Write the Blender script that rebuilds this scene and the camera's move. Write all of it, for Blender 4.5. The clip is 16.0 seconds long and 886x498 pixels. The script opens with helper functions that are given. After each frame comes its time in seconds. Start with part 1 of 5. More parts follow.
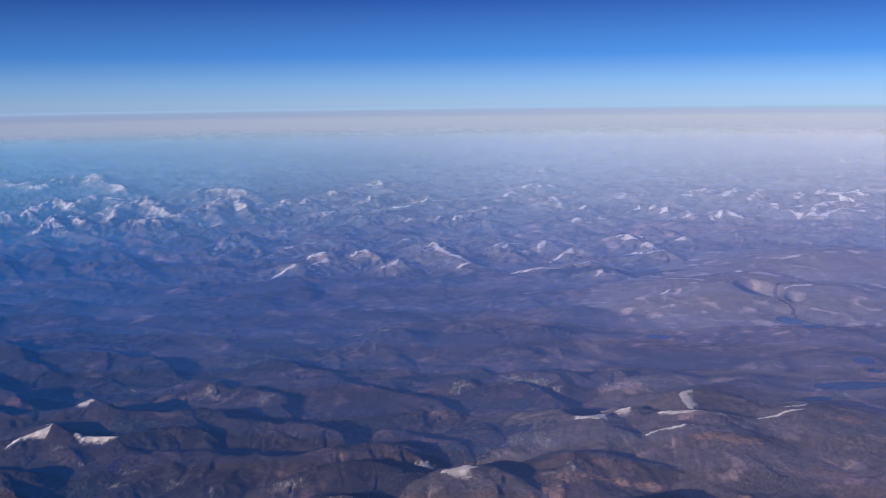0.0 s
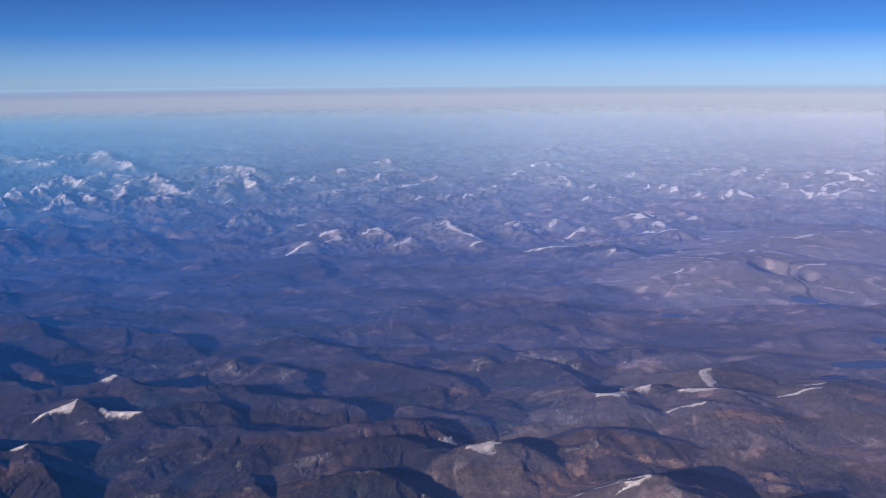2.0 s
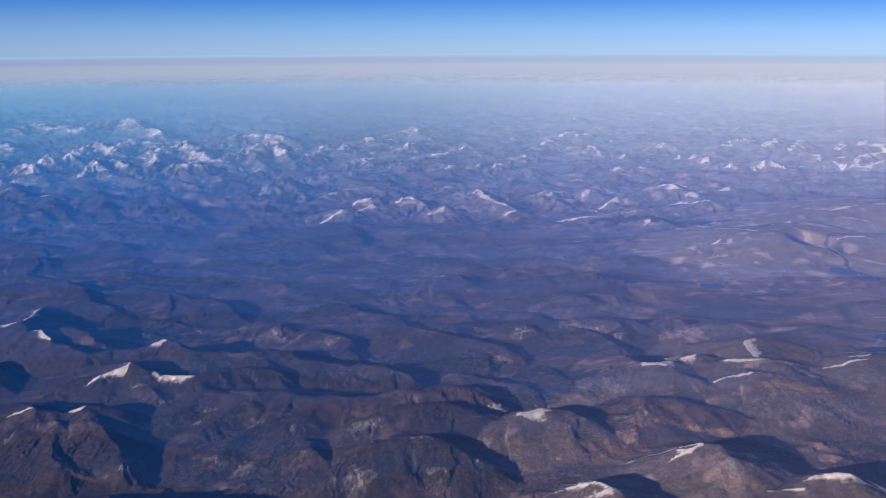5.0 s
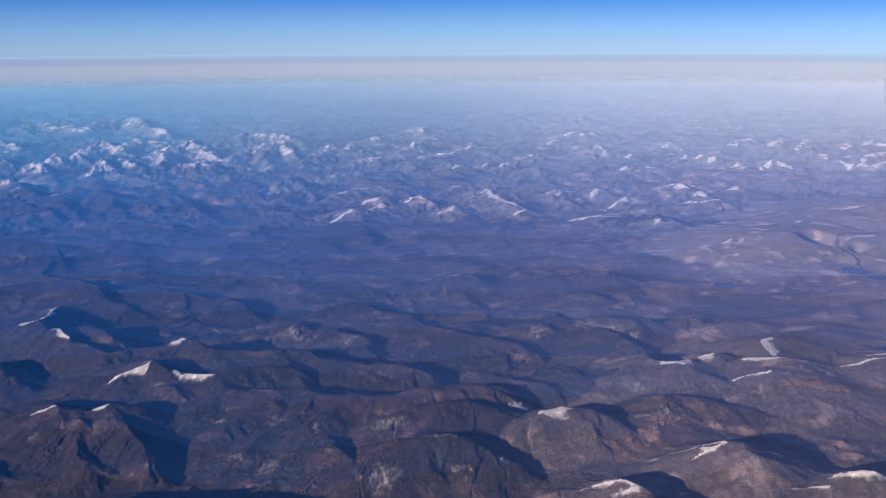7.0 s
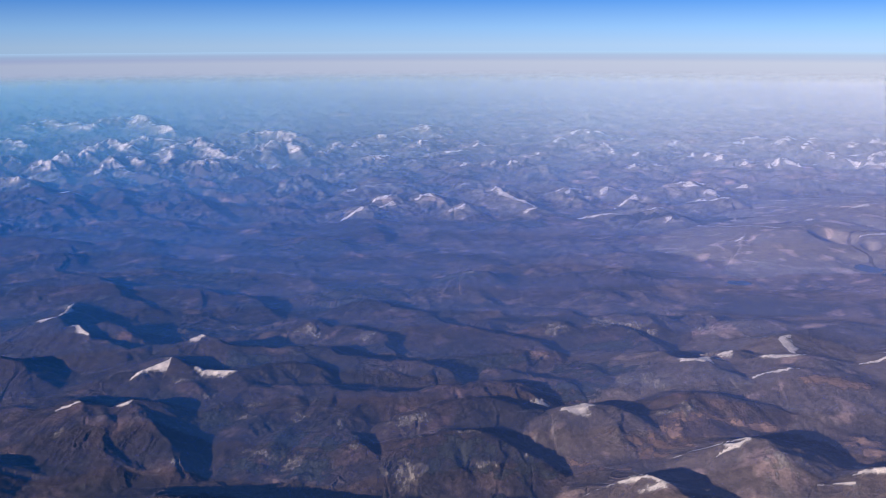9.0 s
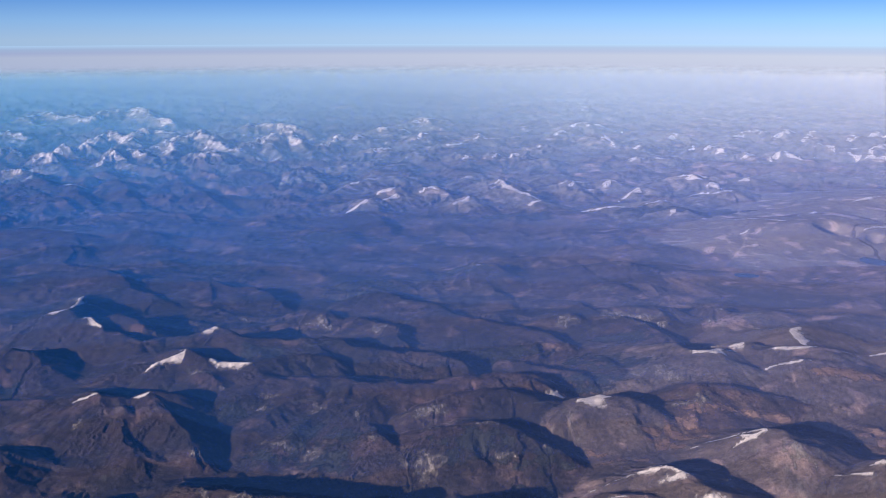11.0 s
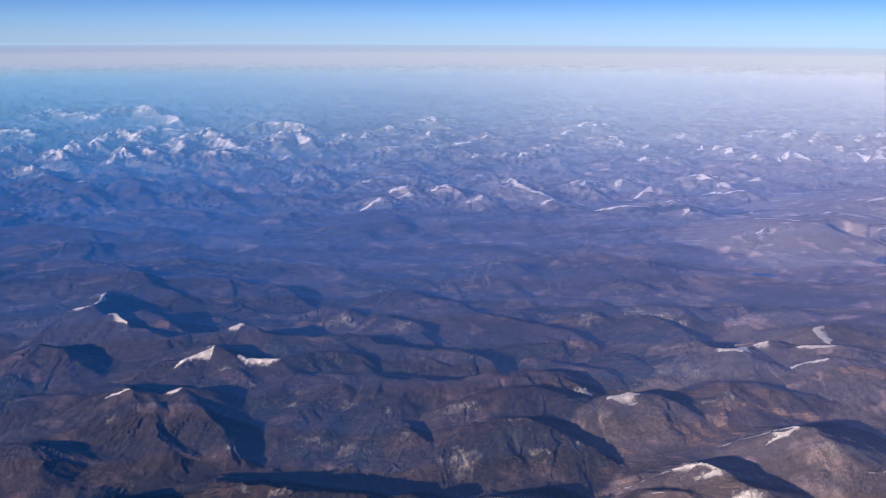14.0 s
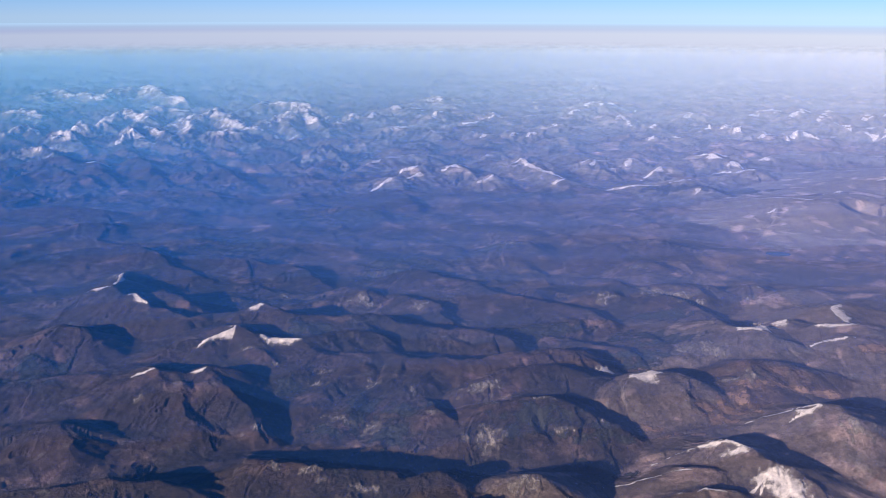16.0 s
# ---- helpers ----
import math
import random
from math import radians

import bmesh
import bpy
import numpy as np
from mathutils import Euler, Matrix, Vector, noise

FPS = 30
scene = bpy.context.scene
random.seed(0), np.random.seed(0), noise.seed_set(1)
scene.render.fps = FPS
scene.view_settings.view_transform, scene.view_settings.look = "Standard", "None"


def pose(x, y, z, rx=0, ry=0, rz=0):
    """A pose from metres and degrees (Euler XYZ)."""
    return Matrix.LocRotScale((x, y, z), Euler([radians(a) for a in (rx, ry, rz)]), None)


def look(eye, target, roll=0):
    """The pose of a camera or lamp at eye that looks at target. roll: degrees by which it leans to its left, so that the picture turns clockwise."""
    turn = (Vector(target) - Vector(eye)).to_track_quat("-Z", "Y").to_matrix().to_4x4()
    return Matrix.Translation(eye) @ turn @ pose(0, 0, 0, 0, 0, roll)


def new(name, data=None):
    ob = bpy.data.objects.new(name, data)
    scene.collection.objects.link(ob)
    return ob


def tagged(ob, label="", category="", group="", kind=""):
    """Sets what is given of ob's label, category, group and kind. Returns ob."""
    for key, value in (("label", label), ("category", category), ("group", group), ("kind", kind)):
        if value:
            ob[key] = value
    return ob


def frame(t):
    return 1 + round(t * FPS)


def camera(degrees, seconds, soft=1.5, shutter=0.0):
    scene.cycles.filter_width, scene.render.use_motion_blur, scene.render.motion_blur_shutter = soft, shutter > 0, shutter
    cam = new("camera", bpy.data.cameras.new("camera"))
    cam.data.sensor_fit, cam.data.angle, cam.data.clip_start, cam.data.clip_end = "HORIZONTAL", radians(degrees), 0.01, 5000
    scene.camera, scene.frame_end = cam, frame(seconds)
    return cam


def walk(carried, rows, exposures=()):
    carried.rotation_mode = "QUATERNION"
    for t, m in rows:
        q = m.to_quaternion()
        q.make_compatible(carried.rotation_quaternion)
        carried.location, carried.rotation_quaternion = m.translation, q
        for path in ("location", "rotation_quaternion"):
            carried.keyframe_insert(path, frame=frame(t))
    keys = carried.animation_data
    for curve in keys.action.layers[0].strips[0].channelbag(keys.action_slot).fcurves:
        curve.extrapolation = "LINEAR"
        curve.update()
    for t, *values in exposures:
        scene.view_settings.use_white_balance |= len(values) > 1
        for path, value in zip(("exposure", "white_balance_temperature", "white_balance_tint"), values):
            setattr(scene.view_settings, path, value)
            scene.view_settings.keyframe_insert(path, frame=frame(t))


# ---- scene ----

# The land stands at one hundredth of its true size: 70 m here are 7 km of air.
EARTH = 63710.0          # the earth's radius at that size
HEIGHT = 70.0            # the aircraft's height over the valleys
SPEED = (-2.0148, -0.3377)  # level, straight flight

# ---- camera ----
# seconds, heading, downward tilt and lean, in degrees
PATH = [
    (0.0, 0.739, 9.252, -0.704),
    (0.5, 0.614, 9.384, -0.651),
    (1.0, 0.581, 9.474, -0.588),
    (1.5, 0.554, 9.568, -0.568),
    (2.0, 0.575, 10.500, -0.500),
    (2.5, 0.434, 10.865, -0.322),
    (3.0, 0.111, 11.488, -0.285),
    (3.5, -0.357, 11.815, -0.355),
    (4.0, -0.493, 12.015, -0.327),
    (6.5, -0.493, 12.338, -0.208),
    (7.0, -0.496, 12.279, -0.239),
    (7.5, -0.541, 12.256, -0.249),
    (8.0, -0.546, 12.243, -0.208),
    (8.5, -0.548, 12.411, -0.174),
    (9.0, -0.527, 12.402, -0.165),
    (11.5, -0.147, 12.852, -0.055),
    (12.0, -0.184, 12.788, -0.028),
    (12.5, -0.194, 12.547, 0.022),
    (13.0, -0.172, 12.125, -0.004),
    (13.5, -0.111, 12.592, 0.224),
    (14.0, -0.062, 12.872, 0.208),
    (14.5, 0.256, 12.965, 0.052),
    (15.0, 1.032, 13.157, 0.696),
    (15.5, 0.082, 13.821, 0.597),
    (16.0, -0.108, 14.018, 0.075),
]
cam = camera(48.52, 16.0, soft=0.75)


def flight(t, heading, tilt, lean):
    eye = Vector((SPEED[0] * (t - 8), SPEED[1] * (t - 8), HEIGHT))
    h, p = radians(heading), radians(tilt)
    way = Vector((math.sin(h) * math.cos(p), math.cos(h) * math.cos(p), -math.sin(p)))
    return look(eye, eye + way * 10, lean)


walk(cam, [(t, flight(t, h, p, r)) for t, h, p, r in PATH], [(0.0, 0.31, 6300, 19), (4.0, 0.42, 6400, 19), (9.0, 0.54, 6500, 19), (12.0, 0.65, 6600, 19), (15.5, 0.71, 6690, 19), (16.0, 0.80, 6710, 19)])

# ---- light ----
SUN_FROM = Vector((-0.66, -0.75, 0.0)).normalized()
SUN_HIGH = radians(14.0)
world = bpy.data.worlds.new("world")
scene.world = world
world.use_nodes = True
wn, wl = world.node_tree.nodes, world.node_tree.links
sky = wn.new("ShaderNodeTexSky")
sky.sky_type, sky.sun_disc = "NISHITA", False
sky.sun_elevation, sky.sun_rotation = SUN_HIGH, math.atan2(SUN_FROM.x, SUN_FROM.y)
sky.altitude, sky.air_density, sky.dust_density, sky.ozone_density = 9000, 1.0, 0.2, 3.0
# seen from high up, the sky runs from pale at the haze to deep blue within a few degrees
coord, split, height, fade, over = (wn.new(k) for k in ("ShaderNodeTexCoord", "ShaderNodeSeparateXYZ", "ShaderNodeMapRange", "ShaderNodeMapRange", "ShaderNodeMix"))
low_sky = wn.new("ShaderNodeValToRGB")
for k, (place, color) in enumerate(((0.0, (3.4, 5.3, 7.3)), (0.085, (2.4, 4.8, 7.8)), (0.225, (0.75, 2.85, 7.1)), (0.51, (0.26, 1.02, 4.0)), (1.0, (0.17, 0.68, 3.1)))):
    e = low_sky.color_ramp.elements[k] if k < 2 else low_sky.color_ramp.elements.new(place)
    e.position, e.color = place, (*(c / 10 for c in color), 1)
wl.new(coord.outputs["Generated"], split.inputs[0])
for node, start, end in ((height, -0.012, 0.188), (fade, 0.10, 0.35)):
    wl.new(split.outputs[2], node.inputs[0])
    node.inputs[1].default_value, node.inputs[2].default_value = start, end
wl.new(height.outputs[0], low_sky.inputs[0])
strong = wn.new("ShaderNodeVectorMath")
strong.operation, strong.inputs[1].default_value = "SCALE", (1, 1, 1)
strong.inputs["Scale"].default_value = 10.0
wl.new(low_sky.outputs[0], strong.inputs[0])
over.data_type = "RGBA"
wl.new(fade.outputs[0], over.inputs[0])
wl.new(strong.outputs[0], over.inputs[6])
overhead = wn.new("ShaderNodeVectorMath")
overhead.operation, overhead.inputs["Scale"].default_value = "SCALE", 0.6
wl.new(sky.outputs[0], overhead.inputs[0])
wl.new(overhead.outputs[0], over.inputs[7])
# paler away from the sun's side
east, bright = wn.new("ShaderNodeMath"), wn.new("ShaderNodeVectorMath")
east.operation, east.inputs[1].default_value, east.inputs[2].default_value = "MULTIPLY_ADD", 0.45, 1.0
wl.new(split.outputs[0], east.inputs[0])
bright.operation = "SCALE"
wl.new(over.outputs[2], bright.inputs[0])
wl.new(east.outputs[0], bright.inputs["Scale"])
wl.new(bright.outputs[0], wn["Background"].inputs[0])
wn["Background"].inputs[1].default_value = 0.078

sun = new("sun", bpy.data.lights.new("sun", "SUN"))
sun.data.energy, sun.data.angle, sun.data.color = 5.0, radians(0.6), (1.0, 0.90, 0.78)
way = SUN_FROM * math.cos(SUN_HIGH) + Vector((0, 0, math.sin(SUN_HIGH)))
sun.matrix_world = look(way * 400, (0, 0, 0))
scene.cycles.transparent_max_bounces = 64

# ---- materials ----
def shader(name, rough=0.9):
    m = bpy.data.materials.new(name)
    m.use_nodes = True
    b = m.node_tree.nodes["Principled BSDF"]
    b.inputs["Roughness"].default_value = rough
    b.inputs["Specular IOR Level"].default_value = 0.15
    return m, m.node_tree.nodes, m.node_tree.links, b


def speckle(n, l, scale, detail=6.0, rough=0.6, stretch=(1, 1, 1), twist=0.4):
    """Noise in world metres."""
    geo, mapping, tex = n.new("ShaderNodeNewGeometry"), n.new("ShaderNodeMapping"), n.new("ShaderNodeTexNoise")
    mapping.inputs["Scale"].default_value = stretch
    tex.inputs["Scale"].default_value, tex.inputs["Detail"].default_value = scale, detail
    tex.inputs["Roughness"].default_value, tex.inputs["Distortion"].default_value = rough, twist
    l.new(geo.outputs["Position"], mapping.inputs["Vector"])
    l.new(mapping.outputs[0], tex.inputs["Vector"])
    return tex.outputs["Fac"]


def ramp(n, l, fac, stops):
    r = n.new("ShaderNodeValToRGB")
    while len(r.color_ramp.elements) < len(stops):
        r.color_ramp.elements.new(0.5)
    for e, (p, c) in zip(r.color_ramp.elements, stops):
        e.position, e.color = p, (*c, 1) if len(c) == 3 else c
    l.new(fac, r.inputs[0])
    return r.outputs[0]


def blend(n, l, fac, a, b):
    m = n.new("ShaderNodeMix")
    m.data_type = "RGBA"
    for socket, value in ((m.inputs[0], fac), (m.inputs[6], a), (m.inputs[7], b)):
        if isinstance(value, (tuple, float, int)):
            socket.default_value = (*value, 1) if isinstance(value, tuple) else value
        else:
            l.new(value, socket)
    return m.outputs[2]


def relief(n, l, b, fac, strength, distance):
    bump = n.new("ShaderNodeBump")
    bump.inputs["Strength"].default_value, bump.inputs["Distance"].default_value = strength, distance
    l.new(fac, bump.inputs["Height"])
    l.new(bump.outputs[0], b.inputs["Normal"])


GREY = ((0.44, (0, 0, 0)), (0.58, (1, 1, 1)))


def land_material(name, moist, dry, wood, scree, bare, line=None):
    """Frost-browned heath: moist and wooded in the west, dry grass towards the eastern plateau, with pale scree breaking through."""
    m, n, l, b = shader(name)
    geo, split, east = n.new("ShaderNodeNewGeometry"), n.new("ShaderNodeSeparateXYZ"), n.new("ShaderNodeMapRange")
    l.new(geo.outputs["Position"], split.inputs[0])
    l.new(split.outputs[0], east.inputs[0])
    east.inputs[1].default_value, east.inputs[2].default_value = -40, 95
    broad = ramp(n, l, speckle(n, l, 0.05, 9, 0.62, (0.8, 1, 1), 0.8), GREY)
    fine = ramp(n, l, speckle(n, l, 0.45, 8, 0.75), ((0.32, (0, 0, 0)), (0.68, (1, 1, 1))))
    stone = ramp(n, l, speckle(n, l, 0.16, 9, 0.75, (1, 0.8, 1), 1.0), ((bare, (0, 0, 0)), (bare + 0.12, (1, 1, 1))))
    grain = speckle(n, l, 1.6, 7, 0.75)
    # drainage lines
    vein = speckle(n, l, 0.11, 5, 0.55, (1, 1, 0.4), 0.6)
    tex = vein.node
    tex.noise_type, tex.normalize = "RIDGED_MULTIFRACTAL", False
    tex.inputs["Offset"].default_value, tex.inputs["Gain"].default_value = 1.0, 1.6
    lines = ramp(n, l, vein, ((0.25, (1, 1, 1)), (0.85, (0.42, 0.45, 0.42))))
    c = blend(n, l, east.outputs[0], moist, dry)
    if line:
        # heath climbs the lower slopes up to an uneven line
        flat, square, rise, wave, climb = (n.new(k) for k in ("ShaderNodeCombineXYZ", "ShaderNodeVectorMath", "ShaderNodeMath", "ShaderNodeMath", "ShaderNodeMapRange"))
        l.new(split.outputs[0], flat.inputs[0])
        l.new(split.outputs[1], flat.inputs[1])
        square.operation = "DOT_PRODUCT"
        l.new(flat.outputs[0], square.inputs[0])
        l.new(flat.outputs[0], square.inputs[1])
        rise.operation, wave.operation = "MULTIPLY_ADD", "MULTIPLY_ADD"
        l.new(square.outputs["Value"], rise.inputs[0])
        rise.inputs[1].default_value = 1 / (2 * EARTH)
        l.new(split.outputs[2], rise.inputs[2])
        l.new(speckle(n, l, 0.12, 6, 0.65), wave.inputs[0])
        wave.inputs[1].default_value = 5.0
        l.new(rise.outputs[0], wave.inputs[2])
        l.new(wave.outputs[0], climb.inputs[0])
        climb.inputs[1].default_value, climb.inputs[2].default_value = line[0] + 2.5, line[1] + 2.5
        c = blend(n, l, climb.outputs[0], (0.15, 0.105, 0.082), c)
    k = n.new("ShaderNodeMath")
    k.operation, k.inputs[1].default_value = "MULTIPLY", 0.66
    l.new(broad, k.inputs[0])
    c = blend(n, l, k.outputs[0], c, wood)
    dark = n.new("ShaderNodeMix")
    dark.data_type, dark.blend_type = "RGBA", "MULTIPLY"
    l.new(fine, dark.inputs[0])
    l.new(c, dark.inputs[6])
    dark.inputs[7].default_value = (0.58, 0.60, 0.62, 1)
    k = n.new("ShaderNodeMath")
    k.operation = "MULTIPLY"
    l.new(stone, k.inputs[0])
    l.new(ramp(n, l, grain, ((0.38, (0.1, 0.1, 0.1)), (0.62, (1, 1, 1)))), k.inputs[1])
    ground_color = blend(n, l, k.outputs[0], dark.outputs[2], scree)
    gully = n.new("ShaderNodeMix")
    gully.data_type, gully.blend_type, gully.inputs[0].default_value = "RGBA", "MULTIPLY", 1.0
    l.new(ground_color, gully.inputs[6])
    l.new(lines, gully.inputs[7])
    # tussocks, stones and scrub
    scrub = n.new("ShaderNodeMix")
    scrub.data_type, scrub.blend_type, scrub.inputs[0].default_value = "RGBA", "MULTIPLY", 1.0
    l.new(gully.outputs[2], scrub.inputs[6])
    l.new(ramp(n, l, speckle(n, l, 0.8, 12, 0.82, (1, 0.75, 1), 0.6), ((0.36, (0.66, 0.67, 0.68)), (0.52, (0.98, 0.98, 0.98)), (0.66, (1.45, 1.40, 1.36))) if name not in ("summit_tundra", "plateau_tundra") else ((0.36, (0.80, 0.80, 0.81)), (0.66, (1.25, 1.22, 1.20)))), scrub.inputs[7])
    scrub.clamp_result = False
    l.new(scrub.outputs[2], b.inputs["Base Color"])
    relief(n, l, b, grain, 0.9, 0.55)
    return m


GROUND = land_material("valley_heath", (0.25, 0.162, 0.136), (0.56, 0.355, 0.297), (0.042, 0.046, 0.032), (0.24, 0.19, 0.15), 0.58)
SLOPE = land_material("mountain_heath", (0.168, 0.105, 0.091), (0.30, 0.182, 0.154), (0.070, 0.058, 0.042), (0.32, 0.27, 0.23), 0.56)
DRY = land_material("dry_tundra", (0.36, 0.25, 0.22), (0.46, 0.32, 0.285), (0.26, 0.18, 0.155), (0.45, 0.38, 0.34), 0.52)
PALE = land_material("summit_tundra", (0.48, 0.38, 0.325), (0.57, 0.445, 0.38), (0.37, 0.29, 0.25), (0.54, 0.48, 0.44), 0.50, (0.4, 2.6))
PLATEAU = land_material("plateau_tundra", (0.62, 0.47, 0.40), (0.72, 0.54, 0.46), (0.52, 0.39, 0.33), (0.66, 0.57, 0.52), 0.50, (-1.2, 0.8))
CRAG = land_material("mountain_crag", (0.40, 0.34, 0.30), (0.40, 0.34, 0.30), (0.26, 0.22, 0.19), (0.58, 0.53, 0.50), 0.46, (3.2, 6.2))


def worn_edge(n, l, amount, stretch=(1, 0.7, 1), scale=1.6):
    """How deep a patch lies, from its own cover, broken up by the wind."""
    depth, worn, drift = n.new("ShaderNodeAttribute"), n.new("ShaderNodeMath"), n.new("ShaderNodeMath")
    depth.attribute_name = "cover"
    worn.operation, drift.operation = "MULTIPLY_ADD", "ADD"
    l.new(speckle(n, l, scale, 8, 0.75, stretch, 0.6), worn.inputs[0])
    worn.inputs[1].default_value, worn.inputs[2].default_value = amount, -amount / 2
    l.new(depth.outputs["Fac"], drift.inputs[0])
    l.new(worn.outputs[0], drift.inputs[1])
    return drift.outputs[0]


# old snow, deep along the crest and wind-blown to a thin, broken cover at its edge
SNOW, n, l, b = shader("old_snow", 0.65)
white = ramp(n, l, speckle(n, l, 0.9, 6), ((0.3, (0.56, 0.50, 0.47)), (0.6, (0.76, 0.69, 0.655))))
l.new(white, b.inputs["Base Color"])
l.new(ramp(n, l, worn_edge(n, l, 1.4), ((0.06, (0, 0, 0)), (0.78, (1, 1, 1)))), b.inputs["Alpha"])
relief(n, l, b, speckle(n, l, 1.2, 5), 0.4, 0.25)

ROCK, n, l, b = shader("pale_granite", 0.9)
relief(n, l, b, speckle(n, l, 1.8, 7, 0.7, (1, 1, 0.25)), 0.9, 0.4)

l.new(ramp(n, l, speckle(n, l, 1.8, 7, 0.7, (1.6, 0.4, 0.4)), ((0.35, (0.16, 0.135, 0.115)), (0.65, (0.34, 0.30, 0.27)))), b.inputs["Base Color"])
l.new(ramp(n, l, worn_edge(n, l, 2.2, (1.3, 0.5, 0.5), 0.75), ((0.20, (0, 0, 0)), (1.0, (1, 1, 1)))), b.inputs["Alpha"])

CLAY, n, l, b = shader("rust_soil", 0.95)
l.new(ramp(n, l, speckle(n, l, 0.7, 7, 0.7, (0.4, 1, 1)), ((0.35, (0.16, 0.10, 0.075)), (0.62, (0.26, 0.17, 0.125)))), b.inputs["Base Color"])
l.new(ramp(n, l, worn_edge(n, l, 1.8), ((0.30, (0, 0, 0)), (0.70, (1, 1, 1)))), b.inputs["Alpha"])

WOOD, n, l, b = shader("conifer_wood", 0.95)
l.new(ramp(n, l, speckle(n, l, 2.2, 8, 0.75), ((0.35, (0.028, 0.029, 0.024)), (0.65, (0.054, 0.052, 0.043)))), b.inputs["Base Color"])
l.new(ramp(n, l, worn_edge(n, l, 1.6), ((0.22, (0, 0, 0)), (0.60, (1, 1, 1)))), b.inputs["Alpha"])
relief(n, l, b, speckle(n, l, 4.0, 5, 0.7), 0.8, 0.3)

WATER, n, l, b = shader("lake_water", 0.25)
l.new(ramp(n, l, speckle(n, l, 0.1, 3), ((0.3, (0.004, 0.012, 0.030)), (0.7, (0.008, 0.020, 0.045)))), b.inputs["Base Color"])
b.inputs["Specular IOR Level"].default_value = 0.08
relief(n, l, b, speckle(n, l, 3.0, 3), 0.05, 0.02)


# ---- the lie of the land ----
def lattice(i, j, seed):
    """A random angle for every lattice corner."""
    h = (i.astype(np.int64) * 374761393 + j.astype(np.int64) * 668265263 + seed * 974711) & 0x7FFFFFFF
    h = ((h ^ (h >> 13)) * 1274126177) & 0x7FFFFFFF
    return ((h ^ (h >> 16)) & 0xFFFF) * (2 * np.pi / 65536)


def waves(x, y, seed=0):
    """Gradient noise, about -1 to 1."""
    i, j = np.floor(x), np.floor(y)
    u, v = x - i, y - j
    fu, fv = u * u * u * (u * (u * 6 - 15) + 10), v * v * v * (v * (v * 6 - 15) + 10)

    def corner(a, b):
        t = lattice(i + a, j + b, seed)
        return np.cos(t) * (u - a) + np.sin(t) * (v - b)

    low = corner(0, 0) * (1 - fu) + corner(1, 0) * fu
    high = corner(0, 1) * (1 - fu) + corner(1, 1) * fu
    return (low * (1 - fv) + high * fv) * 1.5


def fractal(x, y, size, octaves, seed, gain=0.5):
    total, amp = 0, 1.0
    for k in range(octaves):
        total = total + amp * waves(x / size + 17.3 * k, y / size - 9.1 * k, seed + k)
        size, amp = size / 2.03, amp * gain
    return total


def crests(x, y, size, octaves, seed, gain=0.5):
    """Ridged noise, 0 to about 1.5: sharp crests and wide valleys, rougher on the crests."""
    total, amp, weight = 0, 1.0, 1.0
    for k in range(octaves):
        r = (1 - np.abs(waves(x / size + 5.7 * k, y / size + 3.1 * k, seed + k))) ** 2 * weight
        total, weight = total + amp * r, np.clip(r * 1.6, 0, 1)
        size, amp = size / 2.1, amp * gain
    return total - 0.55


def step(a, b, v):
    t = np.clip((v - a) / (b - a), 0, 1)
    return t * t * (3 - 2 * t)


RIDGES, OUTCROPS, CLEARINGS, WOODS, SNOWS, LAKES = [], [], [], [], [], []


def ridge(tone, points, grade, snow=(), crest=0.7, reach_down=0.2, spur=False):
    """A mountain by its crest: places with their heights, how steeply its sunny and its lee slopes fall, and the stretches of the crest
    that hold snow. A spur belongs to the mountain named before it."""
    RIDGES.append((tone, points, grade, snow, crest, reach_down, RIDGES[-1][6] if spur else len(RIDGES)))


# near ranges, middle distance, snowy hills, western massif, far east
ridge("heath", [(-74.5, 185.2, 1.5), (-67.7, 185.5, 3.5), (-63.4, 186.4, 4.6), (-59.2, 190.2, 5.7), (-55.6, 188.1, 5.2), (-53.2, 187.6, 4.9), (-51.3, 185.7, 4.6), (-45.2, 186.0, 4.6), (-41.0, 187.7, 4.6), (-35.1, 191.2, 4.6), (-30.0, 190.0, 3.9)], grade=(0.32, 0.64), snow=[(0.2, 0.35), (0.47, 0.67)], reach_down=0.27)
ridge("heath", [(-59.5, 191.1, 5.4), (-59.4, 186.4, 4.0), (-59.7, 182.1, 2.6), (-60.5, 180.1, 1.6)], grade=(0.26, 0.32), spur=True)
ridge("heath", [(-45.3, 186.6, 4.4), (-40.8, 178.5, 3.9), (-43.9, 170.9, 3.4), (-47.0, 166.6, 2.4)], grade=(0.24, 0.27), spur=True)
ridge("heath", [(-55.8, 188.7, 5.0), (-51.9, 181.5, 4.0), (-49.0, 176.4, 3.0)], grade=(0.24, 0.32), spur=True)
ridge("heath", [(-61.5, 204.0, 4.4), (-56.6, 206.5, 5.4), (-52.6, 203.7, 5.0), (-48.5, 201.1, 4.8), (-43.5, 200.2, 4.6), (-36.6, 201.9, 4.4), (-29.5, 203.5, 4.0), (-25.2, 198.7, 3.8), (-22.4, 197.0, 3.6), (-14.2, 195.0, 3.4), (-9.5, 195.8, 3.4), (-5.9, 193.1, 3.2), (-2.1, 190.4, 2.2)], grade=(0.33, 0.7), snow=[(0.02, 0.09)], reach_down=0.12)
ridge("heath", [(-48.6, 201.4, 4.7), (-44.6, 196.4, 3.6), (-41.8, 194.4, 2.4)], grade=(0.32, 0.4), spur=True)
